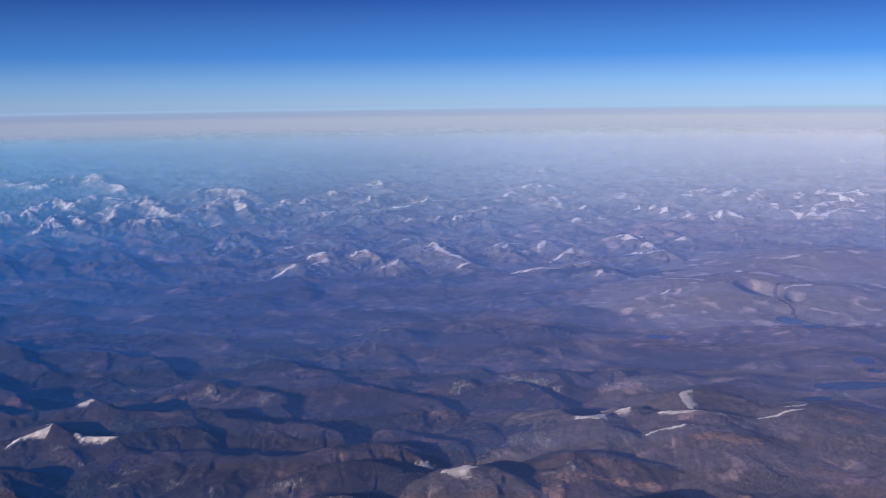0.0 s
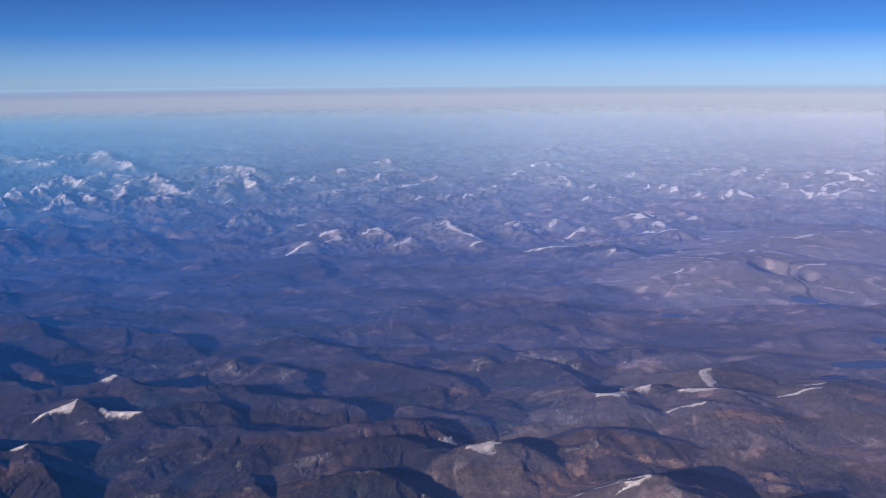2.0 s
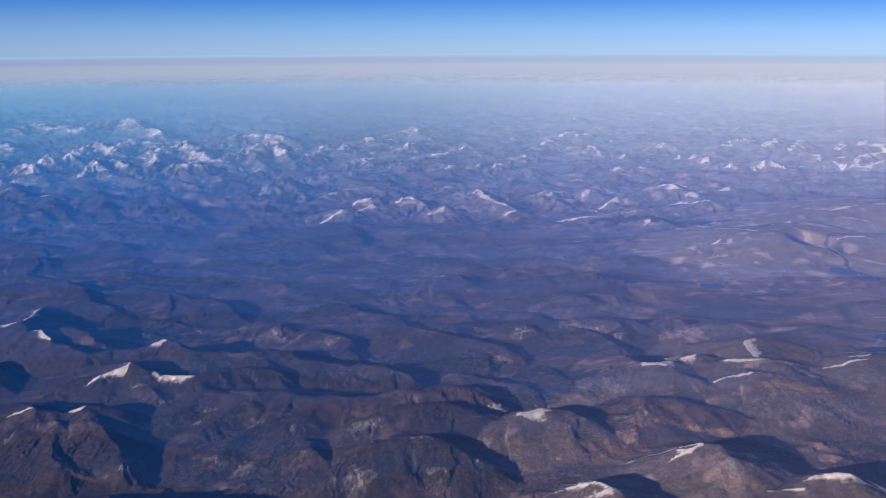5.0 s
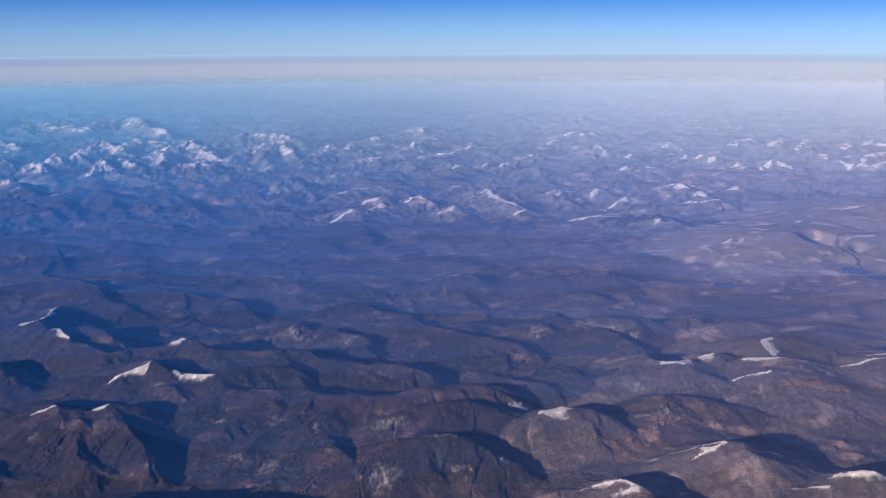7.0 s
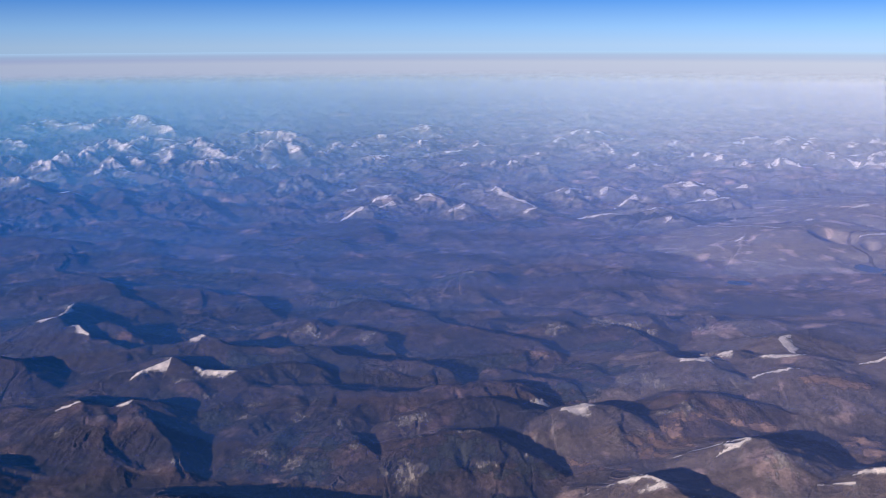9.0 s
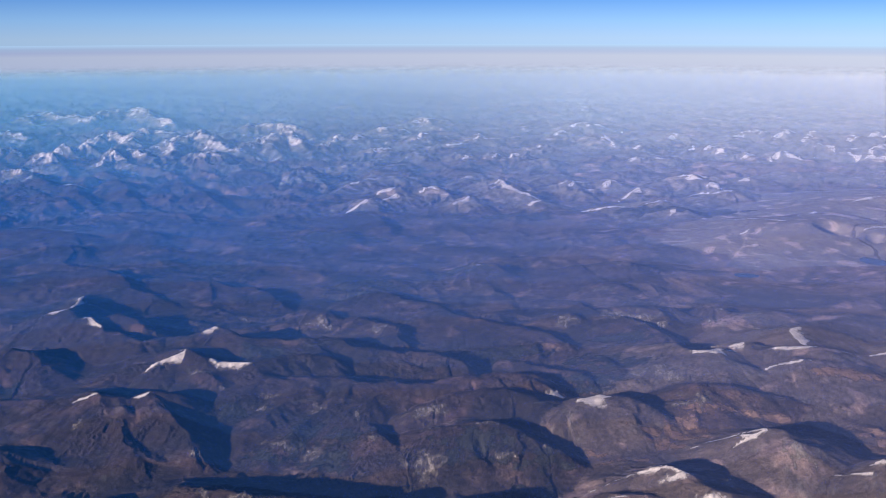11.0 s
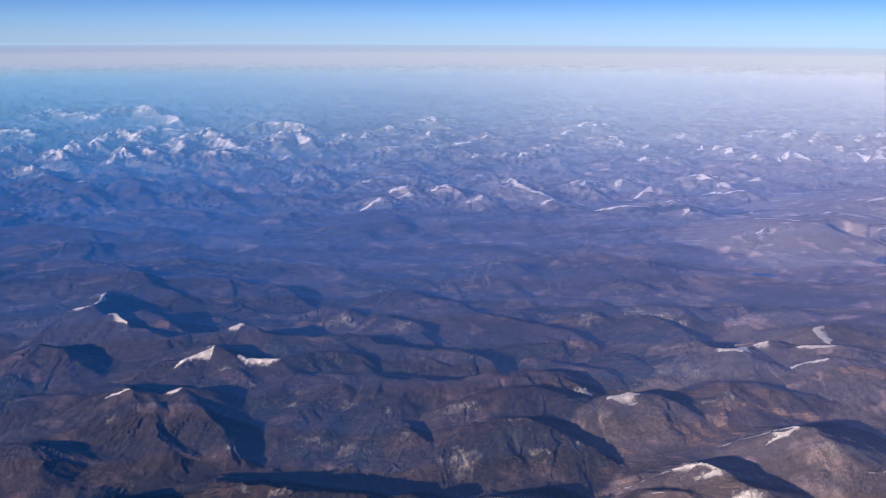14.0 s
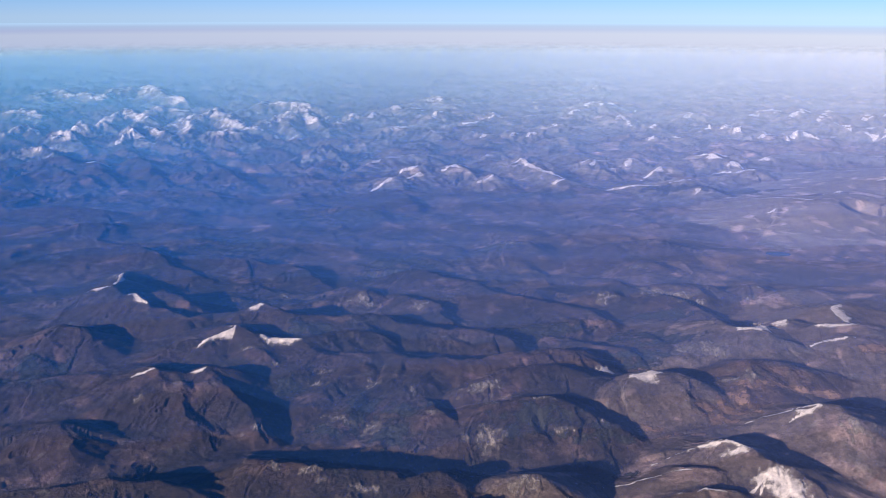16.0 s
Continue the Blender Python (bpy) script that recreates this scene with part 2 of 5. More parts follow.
ridge("heath", [(-36.6, 202.2, 4.3), (-32.2, 196.9, 3.4), (-28.0, 192.6, 2.4), (-23.2, 190.7, 1.6)], grade=(0.29, 0.4), spur=True)
ridge("heath", [(-22.5, 197.3, 3.5), (-18.7, 192.6, 3.0), (-12.7, 190.4, 2.2), (-8.0, 187.9, 1.4)], grade=(0.29, 0.48), spur=True)
ridge("heath", [(-104.5, 216.4, 1.6), (-102.5, 221.2, 2.6), (-99.5, 223.9, 4.0), (-95.4, 222.4, 5.0), (-90.0, 215.4, 5.0), (-87.7, 215.2, 5.2), (-83.8, 210.1, 4.6), (-81.3, 207.4, 4.4), (-76.6, 204.7, 4.2), (-71.2, 200.6, 4.0), (-67.8, 204.2, 4.1), (-61.5, 204.0, 4.4)], grade=(0.33, 0.64), snow=[(0.14, 0.23), (0.39, 0.55)], reach_down=0.1)
ridge("heath", [(-84.1, 210.8, 4.4), (-85.3, 219.1, 4.3), (-83.4, 220.4, 4.6), (-77.9, 216.0, 4.4), (-75.0, 212.9, 4.0), (-72.6, 212.2, 3.0)], grade=(0.33, 0.6), spur=True)
ridge("heath", [(-95.7, 223.1, 4.8), (-97.8, 233.2, 3.6), (-100.2, 245.7, 2.2)], grade=(0.32, 0.4), snow=[(0.0, 1.0)], reach_down=0.1, spur=True)
ridge("heath", [(-84.3, 158.5, 1.0), (-80.0, 162.4, 2.0), (-75.0, 164.9, 3.4), (-72.3, 166.2, 4.4), (-69.3, 166.9, 5.3), (-66.1, 166.0, 4.8), (-63.2, 166.0, 4.6), (-59.8, 167.2, 5.2), (-57.7, 168.0, 5.0), (-55.6, 168.9, 4.0), (-53.4, 169.3, 2.4)], grade=(0.3, 0.6), snow=[(0.37, 0.52), (0.71, 0.81)], reach_down=0.18)
ridge("heath", [(-69.5, 167.5, 5.1), (-66.3, 161.7, 4.4), (-65.1, 157.0, 3.2), (-64.6, 152.2, 2.2), (-64.4, 146.8, 1.2)], grade=(0.27, 0.34), spur=True)
ridge("heath", [(-59.9, 167.4, 5.1), (-55.4, 161.1, 4.6), (-51.5, 155.3, 3.6), (-47.4, 149.5, 2.4), (-44.4, 146.2, 1.0)], grade=(0.29, 0.55), spur=True)
ridge("heath", [(-66.2, 166.3, 4.7), (-62.8, 160.1, 4.3), (-61.1, 156.3, 3.5), (-60.1, 151.8, 2.9), (-55.4, 147.4, 2.1), (-50.4, 145.1, 1.0)], grade=(0.29, 0.52), spur=True)
ridge("heath", [(-43.6, 181.0, 3.0), (-39.0, 177.9, 3.9), (-32.3, 176.8, 4.2), (-28.3, 178.6, 4.1), (-23.7, 176.7, 4.0), (-17.0, 174.3, 4.0), (-10.7, 175.2, 4.2), (-8.6, 174.6, 4.2), (-4.9, 175.9, 4.4), (-2.8, 178.4, 4.5), (-0.1, 178.0, 4.3), (6.5, 180.3, 4.4), (9.7, 179.5, 4.2), (12.8, 176.8, 3.4), (15.9, 175.1, 2.0)], grade=(0.27, 0.55), crest=1.4)
ridge("heath", [(-32.4, 177.1, 4.1), (-33.4, 170.4, 3.6), (-37.3, 164.2, 2.8), (-39.4, 157.8, 1.8)], grade=(0.24, 0.34), spur=True)
ridge("heath", [(-17.1, 174.5, 3.9), (-20.4, 166.7, 3.4), (-23.6, 159.6, 2.6), (-24.7, 153.6, 1.6)], grade=(0.24, 0.32), spur=True)
ridge("heath", [(-23.7, 177.0, 3.9), (-25.3, 168.6, 3.2), (-30.0, 162.6, 2.4), (-33.4, 154.3, 1.8), (-34.3, 149.3, 1.0)], grade=(0.24, 0.4), spur=True)
ridge("heath", [(-13.3, 160.1, 2.4), (-11.0, 161.7, 3.6), (-8.1, 164.2, 4.1), (-4.1, 167.3, 4.6), (-0.1, 168.7, 4.8), (5.1, 170.4, 4.7), (8.2, 168.8, 4.2), (10.0, 165.7, 3.8), (12.1, 166.5, 3.7), (15.1, 166.0, 2.6)], grade=(0.27, 0.5), crest=1.8)
ridge("heath", [(-14.6, 146.5, 1.8), (-11.2, 150.4, 3.2), (-7.6, 152.7, 3.9), (-1.0, 154.6, 4.5), (2.8, 154.8, 4.6), (5.5, 152.2, 4.2), (8.2, 150.0, 3.5), (11.8, 148.0, 2.6), (14.0, 146.8, 1.4)], grade=(0.28, 0.55), crest=1.6)
ridge("heath", [(-1.0, 154.8, 4.4), (-2.4, 150.2, 3.6), (-1.0, 144.8, 2.6), (-0.1, 142.3, 1.4)], grade=(0.27, 0.4), spur=True)
ridge("heath", [(-7.6, 152.9, 3.8), (-10.1, 147.6, 2.8), (-12.1, 143.9, 1.6)], grade=(0.27, 0.44), spur=True)
ridge("heath", [(-19.7, 160.1, 2.4), (-17.3, 153.8, 3.0), (-14.9, 150.6, 2.4)], grade=(0.28, 0.56), spur=True)
ridge("tundra", [(7.8, 160.7, 1.6), (10.8, 162.1, 2.8), (14.9, 163.6, 3.9), (17.5, 165.1, 4.6), (22.3, 167.0, 4.7), (26.3, 166.4, 4.5), (28.6, 165.2, 4.0), (30.3, 164.6, 3.2), (32.2, 165.1, 1.6)], grade=(0.3, 0.55), snow=[(0.38, 0.7)], crest=1.8, reach_down=0.5)
ridge("tundra", [(23.6, 165.3, 4.5), (26.1, 161.5, 3.7), (29.5, 158.1, 2.2), (31.6, 156.1, 1.0)], grade=(0.23, 0.52), crest=1.2, spur=True)
ridge("tundra", [(37.8, 196.0, 2.2), (40.0, 195.9, 3.7), (42.2, 198.0, 4.5), (43.7, 193.8, 4.8), (46.1, 191.8, 5.1), (47.9, 191.2, 5.3), (50.5, 192.9, 5.1), (52.3, 192.3, 4.2)], grade=(0.3, 0.5), snow=[(0.56, 0.94)], reach_down=0.45)
ridge("tundra", [(47.7, 190.0, 5.1), (50.2, 186.0, 4.8), (53.5, 184.7, 4.2), (56.0, 184.0, 2.8)], grade=(0.2, 0.42), crest=1.5, reach_down=0.1, spur=True)
ridge("heath", [(41.5, 194.4, 4.2), (37.3, 187.4, 3.6), (31.8, 181.5, 2.8), (28.4, 180.0, 1.6)], grade=(0.24, 0.4), spur=True)
ridge("tundra", [(51.7, 196.2, 3.6), (55.1, 197.6, 4.4), (57.9, 198.5, 4.7), (58.9, 197.4, 4.2), (61.1, 197.3, 3.0)], grade=(0.24, 0.56), snow=[(0.18, 0.64)], reach_down=0.16)
ridge("tundra", [(60.5, 194.4, 4.1), (63.6, 194.4, 4.7), (68.1, 194.0, 5.1), (71.4, 194.3, 5.0), (73.5, 193.5, 4.4), (76.6, 192.3, 3.6), (81.0, 193.7, 2.4)], grade=(0.21, 0.39), snow=[(0.03, 0.53)], reach_down=0.16)
ridge("tundra", [(68.2, 194.3, 5.0), (68.7, 201.3, 5.2), (70.0, 205.8, 5.3), (73.4, 208.9, 5.1), (79.4, 214.5, 4.2), (86.5, 221.6, 3.0)], grade=(0.21, 0.35), snow=[(0.0, 0.45)], reach_down=0.3, spur=True)
ridge("tundra", [(58.0, 184.7, 2.8), (60.9, 185.4, 4.2), (65.8, 186.8, 4.9), (68.4, 186.3, 4.6), (71.9, 186.4, 4.2), (74.9, 185.9, 3.2), (77.9, 184.3, 1.8)], grade=(0.2, 0.35), snow=[(0.1, 0.47)], crest=1.4, reach_down=0.1)
ridge("heath", [(33.2, 167.7, 1.6), (35.7, 167.5, 3.1), (38.5, 166.5, 3.5), (41.1, 169.1, 4.1), (42.7, 172.7, 4.5), (44.7, 173.9, 4.5), (47.4, 173.8, 4.3), (51.3, 172.7, 3.6), (56.3, 171.6, 2.6), (62.0, 169.9, 1.4)], grade=(0.3, 0.42))
ridge("heath", [(42.4, 172.6, 4.3), (42.4, 168.1, 3.4), (44.3, 165.2, 2.4)], grade=(0.28, 0.36), spur=True)
ridge("tundra", [(36.8, 151.6, 2.2), (39.7, 150.5, 3.5), (42.1, 149.6, 4.7), (44.7, 148.8, 5.4), (46.6, 149.3, 5.8), (48.4, 147.9, 6.0), (49.5, 146.4, 5.8), (52.7, 146.9, 5.1), (55.9, 146.8, 4.0), (59.4, 147.3, 1.8)], grade=(0.36, 0.55), snow=[(0.19, 0.48)], reach_down=0.16)
ridge("tundra", [(48.8, 147.5, 6.0), (49.2, 142.7, 6.2), (49.2, 141.2, 4.8), (49.7, 140.7, 3.0), (50.0, 140.4, 1.6)], grade=(0.36, 0.5), spur=True)
ridge("tundra", [(49.3, 142.9, 6.1), (47.3, 141.2, 5.2), (45.0, 140.9, 4.3), (41.8, 141.2, 3.2)], grade=(0.4, 0.42), snow=[(0.0, 0.96)], reach_down=0.12, spur=True)
ridge("tundra", [(52.8, 147.1, 5.0), (53.5, 144.9, 3.6), (54.1, 143.8, 2.2)], grade=(0.3, 0.39), spur=True)
ridge("tundra", [(57.2, 139.2, 2.6), (58.9, 138.3, 4.4), (61.3, 138.4, 5.4), (63.5, 138.5, 5.9), (65.3, 137.9, 5.9), (68.1, 138.1, 4.8), (72.0, 138.8, 3.0)], grade=(0.36, 0.55), snow=[(0.22, 0.67)], reach_down=0.3)
ridge("tundra", [(51.7, 138.0, 2.4), (54.9, 136.5, 3.7), (58.8, 136.0, 4.3), (62.6, 136.0, 4.5), (67.2, 135.9, 4.0), (72.6, 136.4, 2.5)], grade=(0.23, 0.49), snow=[(0.13, 0.75)], reach_down=0.16, spur=True)
ridge("tundra", [(19.7, 139.3, 2.2), (22.6, 137.0, 3.6), (25.2, 137.2, 4.4), (27.7, 136.9, 5.1), (29.4, 135.3, 5.1), (30.6, 132.2, 5.1), (32.0, 129.5, 5.0), (34.2, 127.9, 4.7), (36.1, 126.0, 4.1), (37.9, 124.1, 3.0), (39.5, 122.8, 1.6)], grade=(0.32, 0.6), snow=[(0.11, 0.45)], reach_down=0.25)
ridge("tundra", [(32.1, 129.7, 4.9), (29.7, 126.5, 4.0), (28.2, 122.5, 3.0)], grade=(0.21, 0.29), snow=[(0.0, 1.0)], reach_down=0.3, spur=True)
ridge("tundra", [(34.3, 128.1, 4.6), (32.6, 123.9, 3.6), (30.5, 119.6, 2.4)], grade=(0.23, 0.31), snow=[(0.0, 1.0)], reach_down=0.3, spur=True)
ridge("tundra", [(16.0, 130.2, 2.2), (18.0, 130.0, 3.2), (20.0, 129.9, 3.8), (22.5, 129.8, 3.9), (24.9, 129.3, 3.4), (28.4, 129.6, 2.0)], grade=(0.23, 0.49), snow=[(0.13, 0.4)], crest=1, reach_down=0.1)
ridge("tundra", [(16.5, 123.1, 2.6), (18.7, 122.7, 3.8), (21.0, 122.4, 4.4), (24.1, 122.1, 4.2), (27.2, 121.7, 3.0)], grade=(0.23, 0.49), snow=[(0.17, 0.71)], reach_down=0.12, spur=True)
ridge("tundra", [(-8.2, 122.3, 2.0), (-6.6, 123.3, 4.0), (-5.1, 124.3, 4.9), (-3.9, 124.9, 5.4), (-2.5, 124.4, 5.0), (-0.8, 123.6, 4.2), (1.7, 122.2, 3.0)], grade=(0.38, 0.49))
ridge("heath", [(-50.6, 127.4, 1.4), (-48.6, 127.9, 2.8), (-45.0, 128.8, 4.0), (-41.9, 129.9, 4.7), (-39.0, 130.0, 4.7), (-34.2, 128.6, 4.5), (-29.2, 127.9, 4.5), (-23.5, 127.6, 4.0), (-21.4, 127.4, 3.2)], grade=(0.32, 0.72))
ridge("heath", [(-42.0, 130.3, 4.5), (-42.3, 127.2, 3.2), (-43.3, 123.9, 1.8)], grade=(0.32, 0.56), spur=True)
ridge("heath", [(-34.3, 129.0, 4.3), (-34.3, 125.5, 3.2), (-33.4, 121.6, 1.8)], grade=(0.32, 0.56), spur=True)
ridge("heath", [(-23.0, 126.5, 2.6), (-21.4, 126.6, 3.6), (-19.0, 127.4, 4.3), (-16.5, 127.5, 4.5), (-14.5, 127.4, 3.6), (-12.0, 127.4, 2.2)], grade=(0.29, 0.64))
ridge("heath", [(-77.5, 125.3, 2.4), (-71.4, 124.4, 3.6), (-66.5, 124.1, 4.1), (-64.2, 124.8, 4.5), (-58.5, 124.2, 4.2), (-52.0, 123.9, 3.8), (-48.0, 125.2, 2.6)], grade=(0.27, 0.64))
ridge("heath", [(-16.1, 117.0, 4.4), (-11.5, 117.8, 5.0), (-8.4, 117.8, 4.0)], grade=(0.32, 0.72), spur=True)
ridge("heath", [(-82.0, 144.2, 1.8), (-80.5, 145.3, 2.8), (-78.4, 145.9, 3.5), (-75.1, 142.5, 2.6), (-72.8, 139.3, 1.2)], grade=(0.27, 0.38))
ridge("heath", [(-101.3, 185.7, 1.8), (-98.9, 188.7, 3.2), (-96.4, 193.1, 4.8), (-92.6, 192.5, 4.4), (-89.0, 190.5, 3.6), (-86.5, 189.6, 2.2)], grade=(0.27, 0.42))
ridge("heath", [(-96.8, 165.0, 1.6), (-92.4, 169.8, 2.2), (-84.0, 170.0, 2.8), (-75.8, 167.7, 3.4), (-70.9, 165.4, 4.0)], grade=(0.2, 0.4))
ridge("heath", [(-99.9, 177.1, 1.4), (-98.9, 181.4, 2.4), (-95.5, 179.8, 1.6)], grade=(0.24, 0.4))
ridge("heath", [(-74.4, 176.4, 1.8), (-72.2, 180.6, 2.6), (-71.2, 184.3, 3.4), (-68.0, 186.2, 4.2)], grade=(0.27, 0.4))
ridge("heath", [(-123.6, 267.6, 1.2), (-119.9, 272.3, 2.0), (-106.0, 274.3, 2.3), (-98.4, 266.7, 2.5), (-90.9, 254.0, 2.1), (-80.6, 245.1, 1.4), (-76.1, 240.4, 0.6)], grade=(0.16, 0.5))
ridge("heath", [(-91.6, 267.4, 1.0), (-82.2, 265.7, 1.9), (-71.7, 261.8, 1.9), (-65.2, 259.1, 1.0)], grade=(0.12, 0.45))
ridge("heath", [(-61.7, 258.6, 0.8), (-56.9, 254.4, 1.6), (-52.6, 250.1, 1.2), (-49.1, 241.3, 0.6)], grade=(0.14, 0.5), spur=True)
ridge("heath", [(-30.9, 246.2, 1.0), (-24.6, 249.6, 2.2), (-17.4, 242.4, 2.2), (-9.3, 239.0, 1.5)], grade=(0.13, 0.6))
ridge("heath", [(-15.4, 233.6, 1.0), (-7.3, 232.5, 2.2), (-0.1, 224.3, 2.2), (10.4, 217.5, 2.2), (17.8, 212.2, 2.1), (20.7, 207.6, 1.6), (21.0, 202.6, 0.8)], grade=(0.13, 0.6))
ridge("heath", [(-19.3, 220.5, 1.0), (-18.4, 218.4, 2.2), (-16.9, 212.2, 2.0), (-14.5, 205.7, 1.2)], grade=(0.2, 0.6), spur=True)
ridge("heath", [(-4.9, 273.3, 1.0), (-0.0, 275.7, 2.4), (3.2, 277.3, 3.2), (8.1, 276.0, 3.0), (11.0, 275.2, 2.0), (14.7, 276.0, 0.8)], grade=(0.22, 0.6), crest=1.5)
ridge("heath", [(9.7, 274.0, 0.8), (24.3, 274.2, 1.9), (32.9, 278.5, 2.2), (38.1, 275.1, 1.0)], grade=(0.12, 0.4))
ridge("heath", [(38.0, 271.9, 0.8), (42.4, 274.3, 2.7), (45.6, 278.0, 3.5), (48.1, 275.4, 2.6), (51.0, 274.5, 0.8)], grade=(0.24, 0.35))
ridge("heath", [(29.6, 249.1, 0.6), (34.6, 253.9, 1.6), (38.2, 258.0, 2.1), (42.6, 258.5, 1.0)], grade=(0.18, 0.4))
ridge("heath", [(30.4, 231.9, 1.2), (34.5, 231.7, 2.4), (39.4, 232.4, 2.9), (45.1, 229.6, 3.0), (47.1, 225.6, 2.2), (48.6, 222.6, 1.0)], grade=(0.3, 0.4))
ridge("heath", [(27.5, 243.1, 1.2), (31.6, 230.1, 2.0), (36.2, 224.3, 2.3), (40.6, 218.9, 2.3), (44.3, 211.2, 2.0), (45.6, 208.0, 1.2)], grade=(0.13, 0.7))
ridge("heath", [(45.6, 239.6, 1.0), (50.0, 233.4, 2.2), (53.8, 226.4, 1.4)], grade=(0.15, 0.55))
ridge("heath", [(55.3, 231.8, 1.2), (60.2, 232.3, 2.8), (63.4, 231.2, 1.4)], grade=(0.22, 0.5))
ridge("tundra", [(59.4, 220.7, 1.2), (63.0, 222.2, 2.4), (67.1, 225.3, 3.0), (73.1, 227.2, 3.0), (76.7, 226.6, 2.2)], grade=(0.14, 0.28))
ridge("tundra", [(80.0, 223.4, 1.2), (85.8, 225.0, 2.8), (91.5, 226.0, 2.8), (95.3, 223.4, 1.2)], grade=(0.12, 0.28))
ridge("tundra", [(82.4, 195.5, 1.4), (86.2, 196.5, 2.8), (91.2, 197.9, 3.8), (95.7, 199.4, 3.8), (100.8, 199.9, 2.4)], grade=(0.15, 0.28), snow=[(0.12, 0.61)], reach_down=0.08)
ridge("tundra", [(83.4, 196.4, 1.6), (89.5, 200.4, 3.0), (94.9, 202.1, 3.6), (100.1, 203.1, 3.2), (103.3, 201.7, 1.6)], grade=(0.15, 0.28), snow=[(0.2, 0.64)], reach_down=0.07, spur=True)
ridge("heath", [(17.8, 229.7, 1.0), (22.5, 228.4, 2.5), (25.0, 226.8, 2.4), (27.3, 224.9, 1.0)], grade=(0.24, 0.4))
ridge("heath", [(-43.7, 227.5, 1.0), (-40.3, 231.6, 2.2), (-35.1, 229.6, 2.2), (-31.1, 225.1, 1.0)], grade=(0.24, 0.5))
ridge("heath", [(-31.0, 224.2, 1.0), (-27.2, 226.4, 2.0), (-21.2, 219.7, 1.8), (-18.4, 218.5, 0.8)], grade=(0.22, 0.4), spur=True)
ridge("heath", [(-122.1, 323.1, 0.8), (-115.8, 327.6, 2.2), (-112.9, 329.4, 2.8), (-107.1, 327.4, 2.4), (-103.3, 327.4, 1.0)], grade=(0.14, 0.5))
ridge("heath", [(-163.7, 334.3, 1.0), (-151.2, 333.1, 2.4), (-141.6, 329.0, 2.6), (-132.6, 326.0, 2.2), (-124.3, 324.0, 1.0)], grade=(0.14, 0.5))
ridge("heath", [(-138.5, 299.5, 0.8), (-134.1, 306.3, 2.0), (-127.4, 307.9, 2.2), (-121.8, 304.8, 1.0)], grade=(0.14, 0.5), spur=True)
ridge("heath", [(-54.8, 332.5, 0.6), (-48.5, 336.4, 2.0), (-40.4, 330.4, 1.8), (-34.5, 314.0, 0.6)], grade=(0.12, 0.4))
ridge("heath", [(-34.8, 371.2, 0.8), (-29.9, 350.9, 1.8), (-26.2, 337.1, 1.0)], grade=(0.14, 0.4), spur=True)
ridge("heath", [(7.3, 204.0, 1.0), (13.0, 207.4, 1.8), (14.2, 200.2, 1.0)], grade=(0.16, 0.6))
ridge("heath", [(10.0, 196.5, 1.0), (14.8, 189.0, 2.2), (20.9, 187.1, 2.4), (23.3, 185.2, 1.2)], grade=(0.2, 0.8))
ridge("heath", [(26.5, 200.2, 1.0), (28.3, 191.8, 2.4), (29.4, 187.1, 2.4), (31.7, 180.5, 2.0), (32.3, 177.1, 1.0)], grade=(0.22, 0.8))
ridge("heath", [(4.0, 224.7, 0.8), (6.6, 231.5, 1.6), (7.4, 223.7, 1.4), (10.5, 220.2, 0.8)], grade=(0.14, 0.4))
ridge("pale", [(-44.9, 383.9, 1.0), (-40.4, 383.7, 2.4), (-37.6, 388.5, 3.4), (-34.6, 382.1, 2.2), (-30.3, 369.9, 0.8)], grade=(0.28, 0.5), snow=[(0.09, 0.33)], reach_down=0.07)
ridge("pale", [(-39.1, 406.1, 1.4), (-32.8, 408.2, 3.2), (-27.6, 412.8, 4.4), (-23.1, 403.6, 3.2), (-18.1, 397.3, 1.4)], grade=(0.28, 0.5), snow=[(0.13, 0.46)], reach_down=0.098)
ridge("pale", [(-34.1, 389.3, 1.4), (-28.9, 396.3, 3.0), (-26.7, 401.2, 3.6)], grade=(0.28, 0.5), snow=[(0.25, 1.0)], reach_down=0.07, spur=True)
ridge("pale", [(-20.8, 404.6, 1.6), (-16.7, 409.0, 2.8), (-12.7, 413.2, 4.3), (-9.0, 407.7, 3.7), (-5.6, 402.7, 2.6), (-1.9, 393.9, 1.0)], grade=(0.28, 0.5), snow=[(0.09, 0.54)], reach_down=0.084)
ridge("pale", [(-9.9, 375.9, 1.0), (-4.9, 379.2, 2.2), (-0.5, 383.9, 3.4), (3.4, 388.5, 4.0), (6.2, 383.4, 2.8), (10.1, 376.8, 0.8)], grade=(0.28, 0.5), snow=[(0.19, 0.6)], reach_down=0.098)
ridge("pale", [(3.6, 418.5, 2.2), (11.7, 420.5, 3.6), (18.2, 429.3, 5.0), (20.5, 414.9, 4.7), (23.5, 404.5, 4.4), (27.7, 396.6, 4.0), (29.9, 389.2, 3.6), (33.5, 388.7, 3.0), (36.0, 380.5, 1.0)], grade=(0.27, 0.5), snow=[(0.09, 0.9)], reach_down=0.07)
ridge("pale", [(31.5, 386.3, 3.4), (27.6, 379.0, 2.4), (24.0, 374.5, 1.2)], grade=(0.3, 0.4), snow=[(0.0, 0.67)], reach_down=0.098, spur=True)
ridge("pale", [(40.3, 417.0, 1.4), (45.6, 418.0, 3.2), (50.5, 428.6, 4.8), (51.8, 416.4, 3.2), (55.8, 406.2, 1.2)], grade=(0.29, 0.5), snow=[(0.16, 0.51)], reach_down=0.21)
